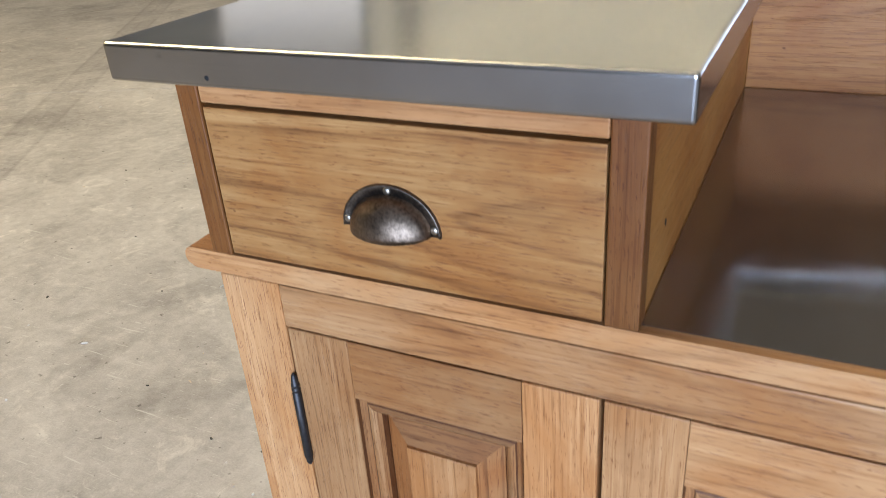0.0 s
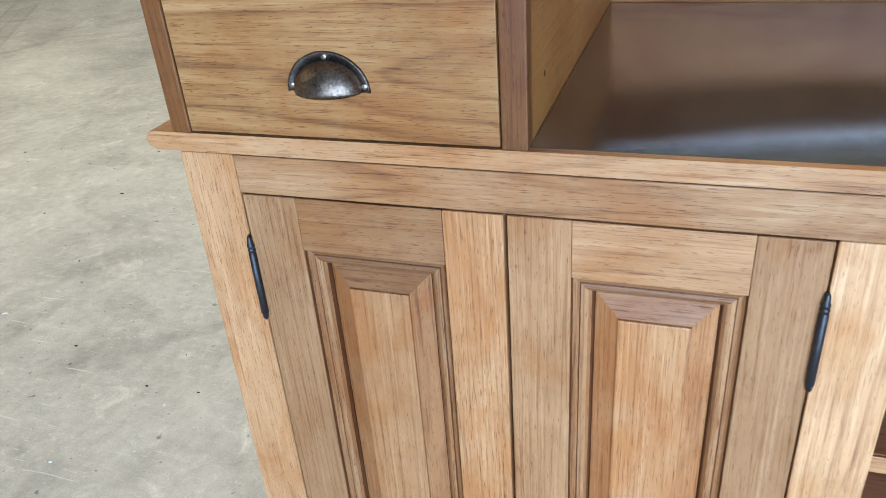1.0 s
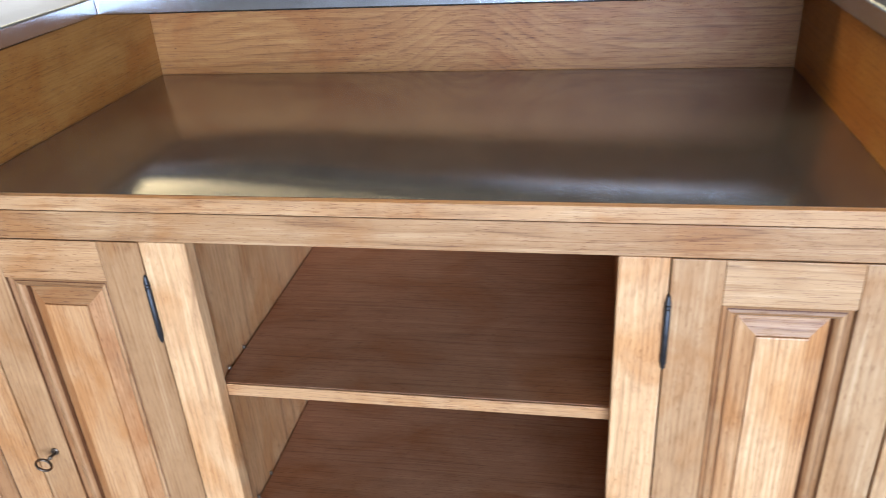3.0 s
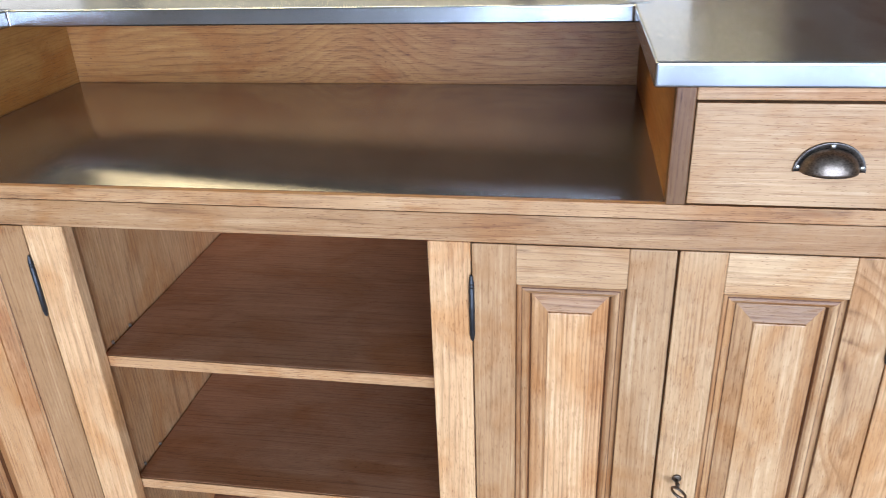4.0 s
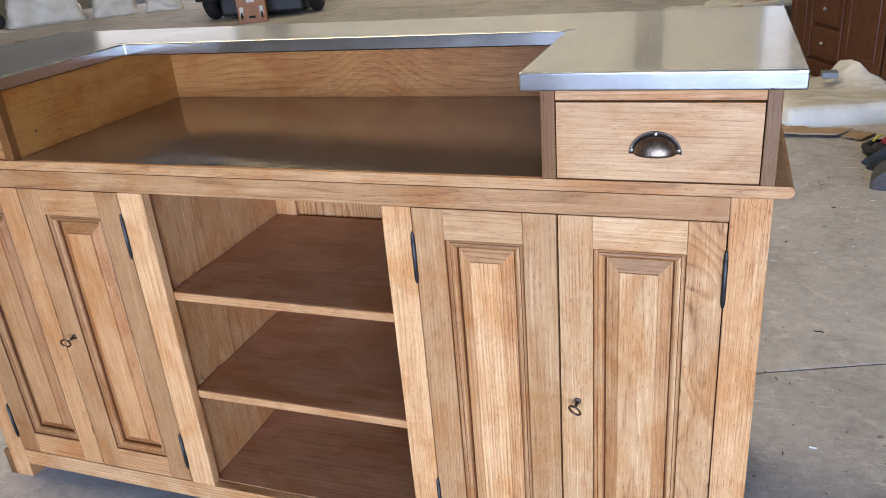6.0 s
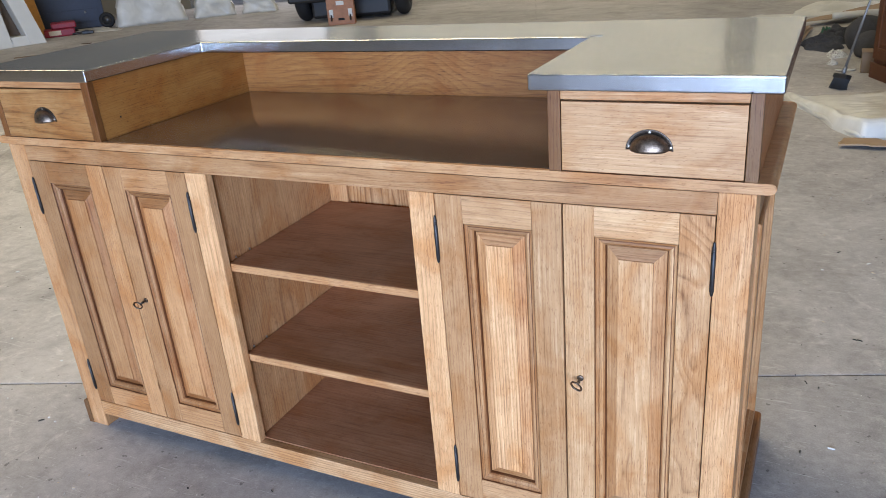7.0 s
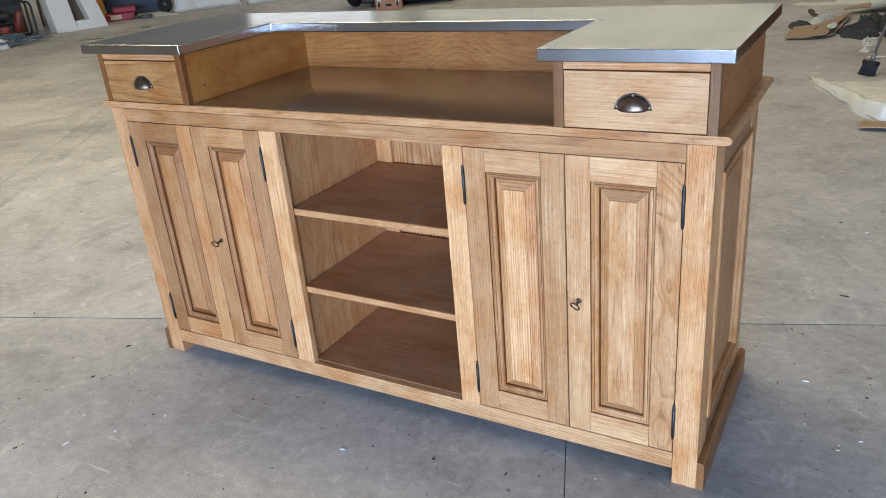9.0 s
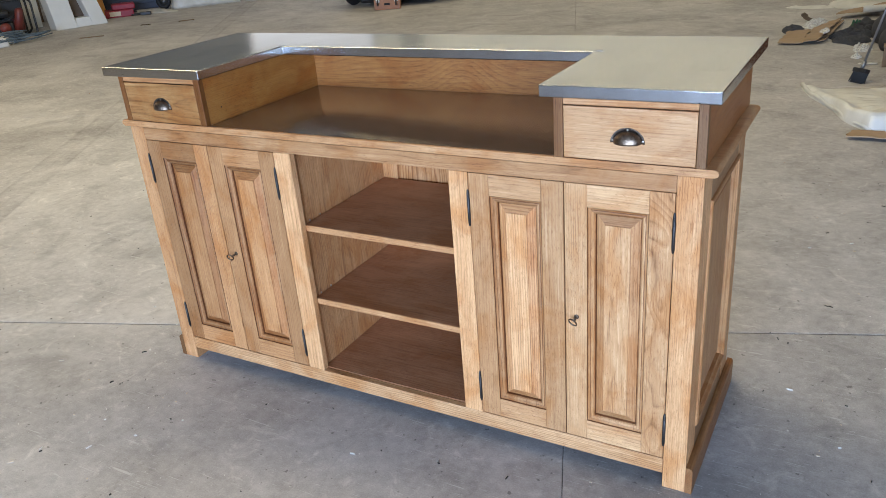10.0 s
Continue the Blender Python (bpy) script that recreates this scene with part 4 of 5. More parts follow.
def generator():
    at, deg = Vector((-11.77, 6.37, 0)), 66
    g = thing("generator", at, "red engine generator in a black tubular frame", "generator")

    def rounded(y):
        pts = []
        for cx, cz, a0 in ((0.40, 0.10, -90), (0.40, 0.52, 0), (-0.40, 0.52, 90), (-0.40, 0.10, 180)):
            for k in range(5):
                a = radians(a0 + 22.5 * k)
                pts.append((cx + 0.08 * math.cos(a), y, cz + 0.08 * math.sin(a)))
        return pts
    for y in (-0.24, 0.24):
        part("frame_loop", turned(tube(rounded(y), 0.018, 8, True), at, deg), black_plastic, g, "black steel tube", None, True)
    for x, z in ((-0.3, 0.6), (0.3, 0.6), (-0.3, 0.02), (0.3, 0.02)):
        part("cross_tube", turned(tube([(x, -0.235, z), (x, 0.235, z)], 0.016, 8), at, deg), black_plastic, g, "", None, True)
    part("engine", turned(box((-0.12, -0.15, 0.04), (0.16, 0.15, 0.25), 0.03), at, deg), black_plastic, g, "dark engine block")
    part("cylinder", turned(tube([(0.22, -0.10, 0.10), (0.30, -0.10, 0.42), (0.30, -0.10, 0.46)], [0.075, 0.065, 0.04], 16), at, deg), red_enamel, g, "", None, True)
    part("tank", turned(box((-0.14, -0.16, 0.33), (0.14, 0.16, 0.45), 0.05), at, deg), black_plastic, g, "black fuel tank")
    part("filler_cap", turned(tube([(0.0, 0, 0.45), (0.0, 0, 0.49)], 0.04, 14), at, deg), black_plastic, g, "", None, True)
    part("alternator", turned(tube([(-0.36, 0, 0.20), (-0.34, 0, 0.20), (-0.13, 0, 0.20)], [0.09, 0.13, 0.13], 18), at, deg), grey_metal, g, "", tint(0.3), True)
    part("recoil_starter", turned(tube([(0.02, -0.151, 0.17), (0.02, -0.185, 0.17)], 0.085, 18), at, deg), red_enamel, g, "", tint(1.3), True)
    part("air_filter", turned(box((-0.30, -0.20, 0.30), (-0.17, -0.05, 0.42), 0.02), at, deg), black_plastic, g)
    part("fuel_hose", turned(tube([(-0.1, -0.17, 0.33), (-0.05, -0.2, 0.28), (0.08, -0.2, 0.29), (0.2, -0.18, 0.36)], 0.012, 6), at, deg), rubber, g, "", None, True)
    for k in range(5):
        z = 0.17 + 0.028 * k
        part("cooling_fin", turned(box((0.175, -0.105, z), (0.275, 0.035, z + 0.010), 0.002), at, deg), red_enamel, g, "", tint(1.2))
    part("fan_cover", turned(tube([(0.30, 0.02, 0.17), (0.33, 0.02, 0.17), (0.345, 0.02, 0.17)], [0.10, 0.10, 0.06], 20), at, deg), red_enamel, g, "", tint(0.9), True)
    part("control_panel", turned(box((-0.36, -0.235, 0.36), (-0.10, -0.222, 0.56), 0.006), at, deg), grey_metal, g, "", tint(0.35))
    for k in range(3):
        part("socket", turned(tube([(-0.31 + 0.08 * k, -0.2355, 0.44), (-0.31 + 0.08 * k, -0.243, 0.44)], 0.026, 14), at, deg), black_plastic, g, "", None, True)
    part("exhaust", turned(tube([(0.05, 0.19, 0.30), (0.05, 0.215, 0.34), (-0.2, 0.215, 0.36)], 0.035, 10), at, deg), black_plastic, g, "", None, True)


def hose_pile():
    rnd = random.Random(4)
    h = thing("hose_pile", (-11.1, 5.88, 0), "tangled grey blue hoses lying on the concrete floor", "hose")
    for n in range(16):
        cx, cy, r = -11.02 + rnd.uniform(-0.22, 0.22), 5.97 + rnd.uniform(-0.50, 0.30), rnd.uniform(0.16, 0.30)
        pts = []
        for k in range(34):
            a = 2 * math.pi * k / 22 + n
            rr = r * (1 + 0.35 * math.sin(a * 1.7 + n))
            pts.append((cx + 0.6 * rr * math.cos(a), cy + 1.5 * rr * math.sin(a), 0.014 + 0.008 * n + 0.02 * (1 + math.sin(3.1 * a + n)) * 0.5))
        part("hose_loop", tube(pts, 0.009, 6), hose_blue, h, "", tint(rnd.uniform(0.7, 1.5)), True)
    for k, (x, y) in enumerate(((-10.80, 5.68), (-10.92, 5.82), (-10.98, 5.56))):
        part("white_rag", heap(x, y, 0.12, 0.09, 0.17, 3.0 + k, 10), milky, None, "crumpled white plastic scrap on the floor", None, True, "plastic scrap")


def far_left():
    # a tall white board, dark crates and a bottle behind the generator
    b = Vector((-12.5, 7.20, 0))
    part("white_board", turned(box((0, 0, 0), (0.34, 0.05, 0.80), 0.004), b, 66), white_paint, None, "white board standing behind the generator", None, False, "board")
    for k, (x, y, h, mat) in enumerate(((-12.28, 6.16, 0.8, rust_dark), (-12.08, 6.70, 0.6, black_plastic), (-12.85, 7.15, 0.95, rust_dark), (-12.5, 5.5, 0.7, black_plastic), (-13.35, 7.9, 1.1, rust_dark), (-13.6, 6.9, 1.3, grey_cloth), (-13.4, 6.1, 1.25, rust_dark))):
        c = thing("crate", (x, y, 0), "dark plastic storage crate on the floor", "crate", "crates behind the generator")
        part("wall", turned(box((-0.25, -0.17, 0), (0.25, 0.17, h), 0.012), (x, y, 0), 60 + 5 * (k % 3)), mat, c)
        part("lid", turned(box((-0.265, -0.185, h + 0.001), (0.265, 0.185, h + 0.05), 0.012), (x, y, 0), 60 + 5 * (k % 3)), mat, c)
    w = Vector((-12.10, 6.66, 0.651))
    bottle = thing("bottle", w, "white plastic canister on a dark crate", "bottle")
    prof = [(0.0, 0.12), (0.06, 0.12), (0.14, 0.07), (0.20, 0.03), (0.24, 0.03)]
    part("body", tube([w + Vector((0, 0, z)) for z, _ in prof], [r for _, r in prof], 16), white_paint, bottle, "", None, True)
    part("cap", tube([w + Vector((0, 0, 0.2402)), w + Vector((0, 0, 0.265))], 0.034, 14), grey_metal, bottle, "", None, True)
    # red case
    c = Vector((-11.71, 8.72, 0))
    case = thing("tool_case", c, "red plastic tool case lying on the concrete", "tool case")
    part("lower_shell", turned(box((-0.26, -0.20, 0.0), (0.26, 0.20, 0.13), 0.02), c, 52), red_plastic, case)
    part("upper_shell", turned(box((-0.12, -0.16, 0.1305), (0.30, 0.20, 0.235), 0.02), c, 52), red_plastic, case)
    part("paper", turned(box((-0.18, -0.2035, 0.03), (0.02, -0.2005, 0.11), 0.0005), c, 52), beige, case, "beige paper label")
    part("handle", turned(tube([(0.26, -0.06, 0.06), (0.31, -0.05, 0.06), (0.31, 0.05, 0.06), (0.26, 0.06, 0.06)], 0.014, 8), c, 52), black_plastic, case, "", None, True)
    d = Vector((-11.26, 8.88, 0))
    pliers = thing("hand_tool", d, "black hand tool lying beside the red case", "tool")
    part("jaw", turned(box((-0.04, -0.045, 0), (0.16, 0.045, 0.06), 0.01), d, 40), black_plastic, pliers)
    part("grip", turned(tube([(-0.04, 0, 0.03), (-0.16, 0.03, 0.025), (-0.26, 0.03, 0.02)], 0.02, 8), d, 40), black_plastic, pliers, "", None, True)
    # orange board, navy chest, hand truck wheel
    e = Vector((-12.48, 8.59, 0))
    part("orange_board", turned(slanted(-0.30, 0.36, 0, 0.04, 0, 1.0, -0.1), e, 52), orange_paint, None, "orange painted board standing on edge", None, False, "board")
    n = Vector((-12.28, 9.49, 0))
    chest = thing("metal_chest", n, "dark navy metal chest on the floor", "chest")
    part("body", turned(box((-0.55, 0.0, 0.0), (0.62, 0.5, 0.75), 0.012), n, 52), navy_paint, chest)
    part("drawer_face", turned(box((-0.45, -0.012, 0.12), (0.52, -0.0005, 0.36), 0.004), n, 52), navy_paint, chest)
    part("knob", turned(tube([(0.28, -0.0125, 0.30), (0.28, -0.035, 0.30)], 0.022, 10), n, 52), grey_metal, chest, "", None, True)
    t = Vector((-11.53, 9.69, 0))
    hand = thing("cart_wheel", t, "small black cart wheel standing on the floor", "wheel")
    ring = [(0.105 * math.cos(2 * math.pi * k / 24), 0, 0.145 + 0.105 * math.sin(2 * math.pi * k / 24)) for k in range(24)]
    part("tyre", turned(tube(ring, 0.04, 10, True), t, 35), rubber, hand, "", None, True)
    part("rim", turned(tube([(0, -0.025, 0.145), (0, 0.025, 0.145)], 0.08, 18), t, 35), grey_metal, hand, "", tint(0.3), True)
    part("white_film", folds(-11.3, 9.30, 0.45, 0.22, 0.06, 7.7, 30, 5.0, 18), milky, None, "thin crumpled white film on the floor", None, True, "plastic film")


def wrapped_goods():
    rows = ((-10.95, 10.25, 1.25, 0.50, 0.62, 50), (-10.05, 11.05, 0.75, 0.40, 0.45, 48), (-9.35, 11.60, 0.62, 0.4, 0.30, 30))
    for k, (x, y, w, d, h, deg) in enumerate(rows):
        bm = bmesh.new()
        bmesh.ops.create_cube(bm, size=1.0)
        bmesh.ops.subdivide_edges(bm, edges=list(bm.edges), cuts=9, use_grid_fill=True)
        for v in bm.verts:
            p = v.co.copy()
            f = 1 - 0.10 * (p.x ** 4 + p.y ** 4) * 4
            n = noise.noise(Vector((p.x * 4 + k * 5, p.y * 4, p.z * 4)))
            v.co = Vector((p.x * w * f * (1.1 - 0.25 * (p.z + 0.5)), p.y * d * f, max(0.0, (p.z + 0.5) * h * (1 + 0.10 * n)))) + Vector((0.05 * n, 0.05 * n, 0))
        part("wrapped_parcel", turned(bm, (x, y, 0), deg), milky, None, "furniture wrapped in milky white plastic film", None, True, "wrapped furniture", "", "wrapped goods")


def black_machine():
    """A low black vehicle of which the wheel and the underside show, with a brown plate in front."""
    at, deg = Vector((-6.42, 10.10, 0)), 20
    m = thing("vehicle", at, "low black vehicle with a rubber tyre, parked on the concrete", "vehicle")

    def disc(x, y):
        ring = [(x, y + 0.24 * math.cos(2 * math.pi * k / 32), 0.36 + 0.24 * math.sin(2 * math.pi * k / 32)) for k in range(32)]
        return turned(tube(ring, 0.12, 14, True), at, deg)
    for x in (-0.62, 1.05):
        w = part("wheel", turned(tube([(x - 0.07, 0.0, 0.36), (x + 0.07, 0.0, 0.36)], 0.17, 20), at, deg), grey_metal, m, "", tint(0.25), True)
        part("tyre", disc(x, 0.0), rubber, w, "black rubber tyre", None, True)
    part("body", turned(box((-0.45, -0.32, 0.05), (0.88, 1.5, 1.15), 0.05), at, deg), black_plastic, m)
    part("bumper", turned(box((-0.80, -0.45, 0.32), (1.25, -0.33, 0.62), 0.04), at, deg), black_plastic, m)
    part("axle", turned(tube([(-0.6, 0.0, 0.36), (1.0, 0.0, 0.36)], 0.05, 10), at, deg), black_plastic, m, "", None, True)
    p = Vector((-5.94, 9.30, 0))
    c = thing("wheel_chock", p, "rust brown upright plate with two white brackets before the vehicle", "chock")
    part("plate", turned(box((-0.215, 0.0, 0.0), (0.215, 0.16, 0.42), 0.008), p, 26), brown_plate, c)
    for x in (-0.15, 0.15):
        part("bracket", turned(box((x - 0.03, -0.018, 0.12), (x + 0.03, -0.0005, 0.24), 0.006), p, 26), white_paint, c, "white metal bracket")
        part("hook", turned(tube([(x, -0.018, 0.15), (x, -0.05, 0.13), (x, -0.05, 0.07)], 0.014, 8), p, 26), iron, c, "", None, True)
    part("slot", turned(box((-0.05, -0.006, 0.07), (0.05, -0.0005, 0.105), 0.002), p, 26), hole_black, c)
    part("tag", turned(box((-0.06, -0.006, 0.30), (0.06, -0.0005, 0.36), 0.002), p, 26), white_paint, c)


white_trestle(), generator(), hose_pile(), far_left(), wrapped_goods(), black_machine()

# ---- the right-hand side of the hall ----


def flat_card(corners, z, label, tilt_to=0.0, seed=1.0):
    def rise(s, t):
        return tilt_to * s
    part("cardboard_sheet", sheet(corners, 0.008, 0.009 + z, 0.012, 8, seed, rise), cardboard, None, label, tint(0.9 + 0.12 * math.sin(seed * 3)), False, "cardboard", "", "cardboard sheets")


LYING = "torn flat cardboard sheet lying on the concrete"
flat_card(((0.347, 6.60), (0.572, 6.63), (0.575, 7.40), (0.367, 7.34)), 0.010, LYING, 0.006, 1.0)
flat_card(((0.574, 6.64), (0.705, 6.67), (0.825, 8.00), (0.590, 7.44)), 0.020, LYING, 0.018, 2.0)
flat_card(((0.690, 6.74), (0.755, 6.78), (0.850, 8.00), (0.80, 7.98)), 0.004, LYING, 0.008, 3.0)
flat_card(((0.75, 8.20), (1.72, 8.62), (1.76, 9.60), (0.79, 8.40)), 0.045, "long cardboard strip behind the cloth heap", 0.05, 4.1)
part("dark_clothes", folds(0.97, 7.14, 0.21, 0.46, 0.068, 2.2, 60, 11.0, 46), cloth_dark, None, "dark crumpled cloth on the floor", None, True, "cloth heap", "", "dark cloth")
part("dark_clothes", folds(1.16, 7.55, 0.22, 0.46, 0.12, 9.4, 20, 10.0, 42), cloth_dark, None, "dark crumpled cloth on the floor", tint(0.8), True, "cloth heap", "", "dark cloth")
part("dark_rag", folds(0.385, 7.48, 0.105, 0.26, 0.055, 5.1, 35, 8.0, 30), cloth_dark, None, "dark rag beside the cardboard", tint(1.3), True, "rag")
part("green_rag", folds(0.98, 7.66, 0.05, 0.10, 0.13, 6.2, 0, 3.0, 14), green_cloth, None, "dark green rag in the cloth heap", tint(0.6), True, "rag")
part("crumpled_film", crumple(0.61, 7.80, 0.135, 0.36, 0.075, 8.8, 40), clear_film, None, "crumpled clear plastic film on the heap", None, False, "plastic film")
part("crumpled_film", crumple(0.735, 6.98, 0.05, 0.12, 0.04, 3.8, 14, 0.075), clear_film, None, "scrap of clear film on the cardboard", None, False, "plastic film")
part("crumpled_film", crumple(1.10, 6.48, 0.085, 0.16, 0.05, 9.9, 24), clear_film, None, "small crumpled clear film on the concrete", None, False, "plastic film")
part("crumpled_film", crumple(1.07, 6.09, 0.045, 0.08, 0.035, 11.3, 12), clear_film, None, "small crumpled clear film on the concrete", None, False, "plastic film")
part("paper_strip", sheet(((1.10, 5.74), (1.24, 5.77), (1.24, 5.83), (1.10, 5.80)), 0.002, 0.004, 0.006, 8, 3.3), milky, None, "narrow white paper strip on the concrete", None, True, "paper")
part("plastic_cover", folds(1.20, 9.45, 0.64, 0.50, 0.15, 12.4, 70, 4.0, 34), milky, None, "large white plastic cover crumpled on the floor", None, True, "plastic cover")
part("cover_tail", folds(0.40, 9.12, 0.26, 0.12, 0.030, 4.6, 80, 4.0, 16), milky, None, "thin tail of white film on the floor", None, True, "plastic film")
part("white_tube", tube([(1.03, 7.92, 0.150), (1.70, 8.14, 0.165)], 0.035, 12), white_paint, None, "white cardboard tube lying on the cloth heap", None, True, "tube")
part("dark_leaf", sheet(((0.40, 8.02), (0.50, 8.05), (0.52, 8.22), (0.43, 8.20)), 0.004, 0.006, 0.01, 8, 5.5, lambda a, b: 0.07 * (1 - a) ** 2), cardboard, None, "curled brown scrap at the edge of the heap", tint(0.3), True, "scrap")
for k, (x, y, r) in enumerate(((1.32, 6.80, 0.17), (1.345, 6.42, 0.125))):
    bm = bmesh.new()
    bmesh.ops.create_uvsphere(bm, u_segments=28, v_segments=18, radius=r)
    for v in bm.verts:
        n = noise.noise(v.co * 9 + Vector((k * 4, 0, 0)))
        v.co *= 1 + 0.10 * n
        v.co.z = max(v.co.z * 1.05, -r * 0.72)
    bmesh.ops.translate(bm, verts=bm.verts, vec=(x, y, r * 0.72))
    part("grey_sack", bm, grey_cloth, None, "stuffed dark grey sack on the floor", tint(1.0), True, "sack", "", "grey sacks")
bx = thing("brown_box", (1.35, 5.78, 0), "small brown cardboard box on the floor", "box")
part("wall", box((1.275, 5.70, 0.0), (1.42, 5.86, 0.16), 0.004), cardboard, bx, "", tint(0.45))
part("flap", box((1.270, 5.695, 0.1605), (1.35, 5.865, 0.166), 0.001), cardboard, bx, "", tint(0.6))


def broom():
    foot, top = Vector((1.12, 5.09, 0.0)), Vector((1.38, 5.33, 1.10))
    b = thing("broom", foot, "black broom with a thin metal handle leaning over the floor", "broom")
    d = (top - foot).normalized()
    part("handle", tube([foot + d * 0.14, top], 0.009, 10), grey_metal, b, "", tint(0.7), True)
    part("socket", tube([foot + d * 0.105, foot + d * 0.17], 0.015, 10), grey_metal, b, "", tint(0.7), True)
    across = Vector((-0.75, 0.66, 0)).normalized()
    hd = bmesh.new()
    box((-0.06, -0.03, -0.018), (0.06, 0.03, 0.018), 0.008, hd)
    m = Matrix.Translation(foot + d * 0.095 + Vector((0, 0, 0.0)))
    turn = Matrix((across, d.cross(across), d)).transposed().to_4x4()
    bmesh.ops.transform(hd, matrix=m @ turn, verts=hd.verts)
    part("head", hd, black_plastic, b)
    br = bmesh.new()
    rnd = random.Random(8)
    for k in range(260):
        s = foot + d * 0.08 + across * rnd.uniform(-0.056, 0.056) + d.cross(across) * rnd.uniform(-0.026, 0.026)
        e = s - d * 0.082 + Vector((rnd.uniform(-0.015, 0.015), rnd.uniform(-0.012, 0.012), 0))
        e.z = max(0.001, e.z)
        tube([s, e], [0.004, 0.002], 4, False, br)
    part("bristles", br, rubber, b)


broom()


def along(points, t):
    """A place on a line of points, t from 0 to 1, with even steps."""
    k = min(int(t * (len(points) - 1)), len(points) - 2)
    f = t * (len(points) - 1) - k
    return Vector(points[k]) * (1 - f) + Vector(points[k + 1]) * f


def covered_mattress():
    """A low slab under one large milky film: a curled lip at the side, a narrow tail, and the film's back drawn up to a peak."""
    m = thing("covered_mattress", (1.9, 4.3, 0), "mattress under loose milky plastic film lying on the floor", "mattress")
    front = [(1.26, 3.67), (1.56, 3.765), (1.86, 3.84), (2.4, 3.90), (2.95, 3.95)]
    back = [(0.744, 4.86), (1.20, 4.82), (1.56, 4.86), (1.72, 4.84), (2.02, 4.58), (2.35, 4.75), (2.90, 4.75)]
    peaks = [0.02, 0.02, 0.06, 0.29, 0.09, 0.27, 0.22]
    side = [(1.26, 3.67), (1.105, 3.95), (1.00, 4.225), (0.845, 4.55), (0.744, 4.86)]
    nx, ny = 90, 60
    bm, rows = bmesh.new(), []
    for j in range(ny + 1):
        row = []
        for i in range(nx + 1):
            s, t = i / nx, j / ny
            p = along(front, s) * (1 - t) + along(back, s) * t
            p += (along(side, t) - along(side, 0) * (1 - t) - along(side, 1) * t) * (1 - s) ** 2
            x, y = p
            soft = noise.noise(Vector((x * 3.0, y * 3.0, 1.0)))
            crease = abs(noise.noise(Vector((x * 5 + y * 9, y * 4 - x * 2, 3.0))))
            e = min(1.0, t * 11 + 0.02)
            z = 0.118 * math.sqrt(max(0.0, 1 - (1 - e) ** 2)) * (1 - 0.95 * t * (1 - s) ** 0.6)
            edge = min(1.0, s * 26 + 0.02)
            z *= math.sqrt(max(0.0, 1 - (1 - edge) ** 2)) * (1 + 0.16 * soft)
            z += 0.020 * math.exp(-((s - 0.022) / 0.018) ** 2) * (1 + 0.9 * noise.noise(Vector((t * 6, 0.0, 8.0)))) * min(1.0, t * 6)
            z -= 0.016 * math.exp(-((s - 0.07) / 0.025) ** 2) * min(1.0, t * 4)
            k = min(int(s * 6), 5)
            lift = peaks[k] * (1 - (s * 6 - k)) + peaks[k + 1] * (s * 6 - k)
            z += max(0.0, lift - 0.03) * max(0.0, (t - 0.38) / 0.62) ** 1.5
            z += (0.014 * crease + 0.004 * noise.noise(Vector((x * 21, y * 15, 2.0)))) * min(1.0, s * 8, t * 8)
            row.append(bm.verts.new((x + 0.012 * soft, y + 0.012 * soft, max(0.001, z) if 0 < i < nx and 0 < j else 0.0)))
        rows.append(row)
    for p, q in zip(rows, rows[1:]):
        for i in range(nx):
            bm.faces.new((p[i], p[i + 1], q[i + 1], q[i]))
    low = [bm.verts.new((v.co.x, v.co.y + 0.002, 0.0)) for v in rows[-1]]
    for i in range(nx):
        bm.faces.new((rows[-1][i], rows[-1][i + 1], low[i + 1], low[i]))
    part("film", bm, milky, m, "", None, True)
    lip = [along(side, k / 16) for k in range(17)]
    rim = [(p.x + 0.010, p.y + 0.004, 0.020 + 0.008 * math.sin(k * 1.3)) for k, p in enumerate(lip)]
    part("film_edge", tube(rim, [0.012 + 0.006 * math.sin(k * 2.1) ** 2 for k in range(17)], 10), milky, m, "curled edge of the film", None, True)
    part("small_box", box((1.50, 4.50, 0.120), (1.60, 4.60, 0.162), 0.006), blue_grey, None, "small blue grey box on the covered mattress", None, False, "box")


covered_mattress()
flat_card(((1.14, 3.50), (1.50, 3.50), (1.60, 3.64), (1.17, 3.68)), 0.008, "flat cardboard piece under the mattress edge", 0.0, 5.0)
flat_card(((1.53, 3.50), (1.62, 3.44), (1.71, 3.57), (1.615, 3.645)), -0.001, "flat cardboard piece on the concrete", 0.0, 6.0)


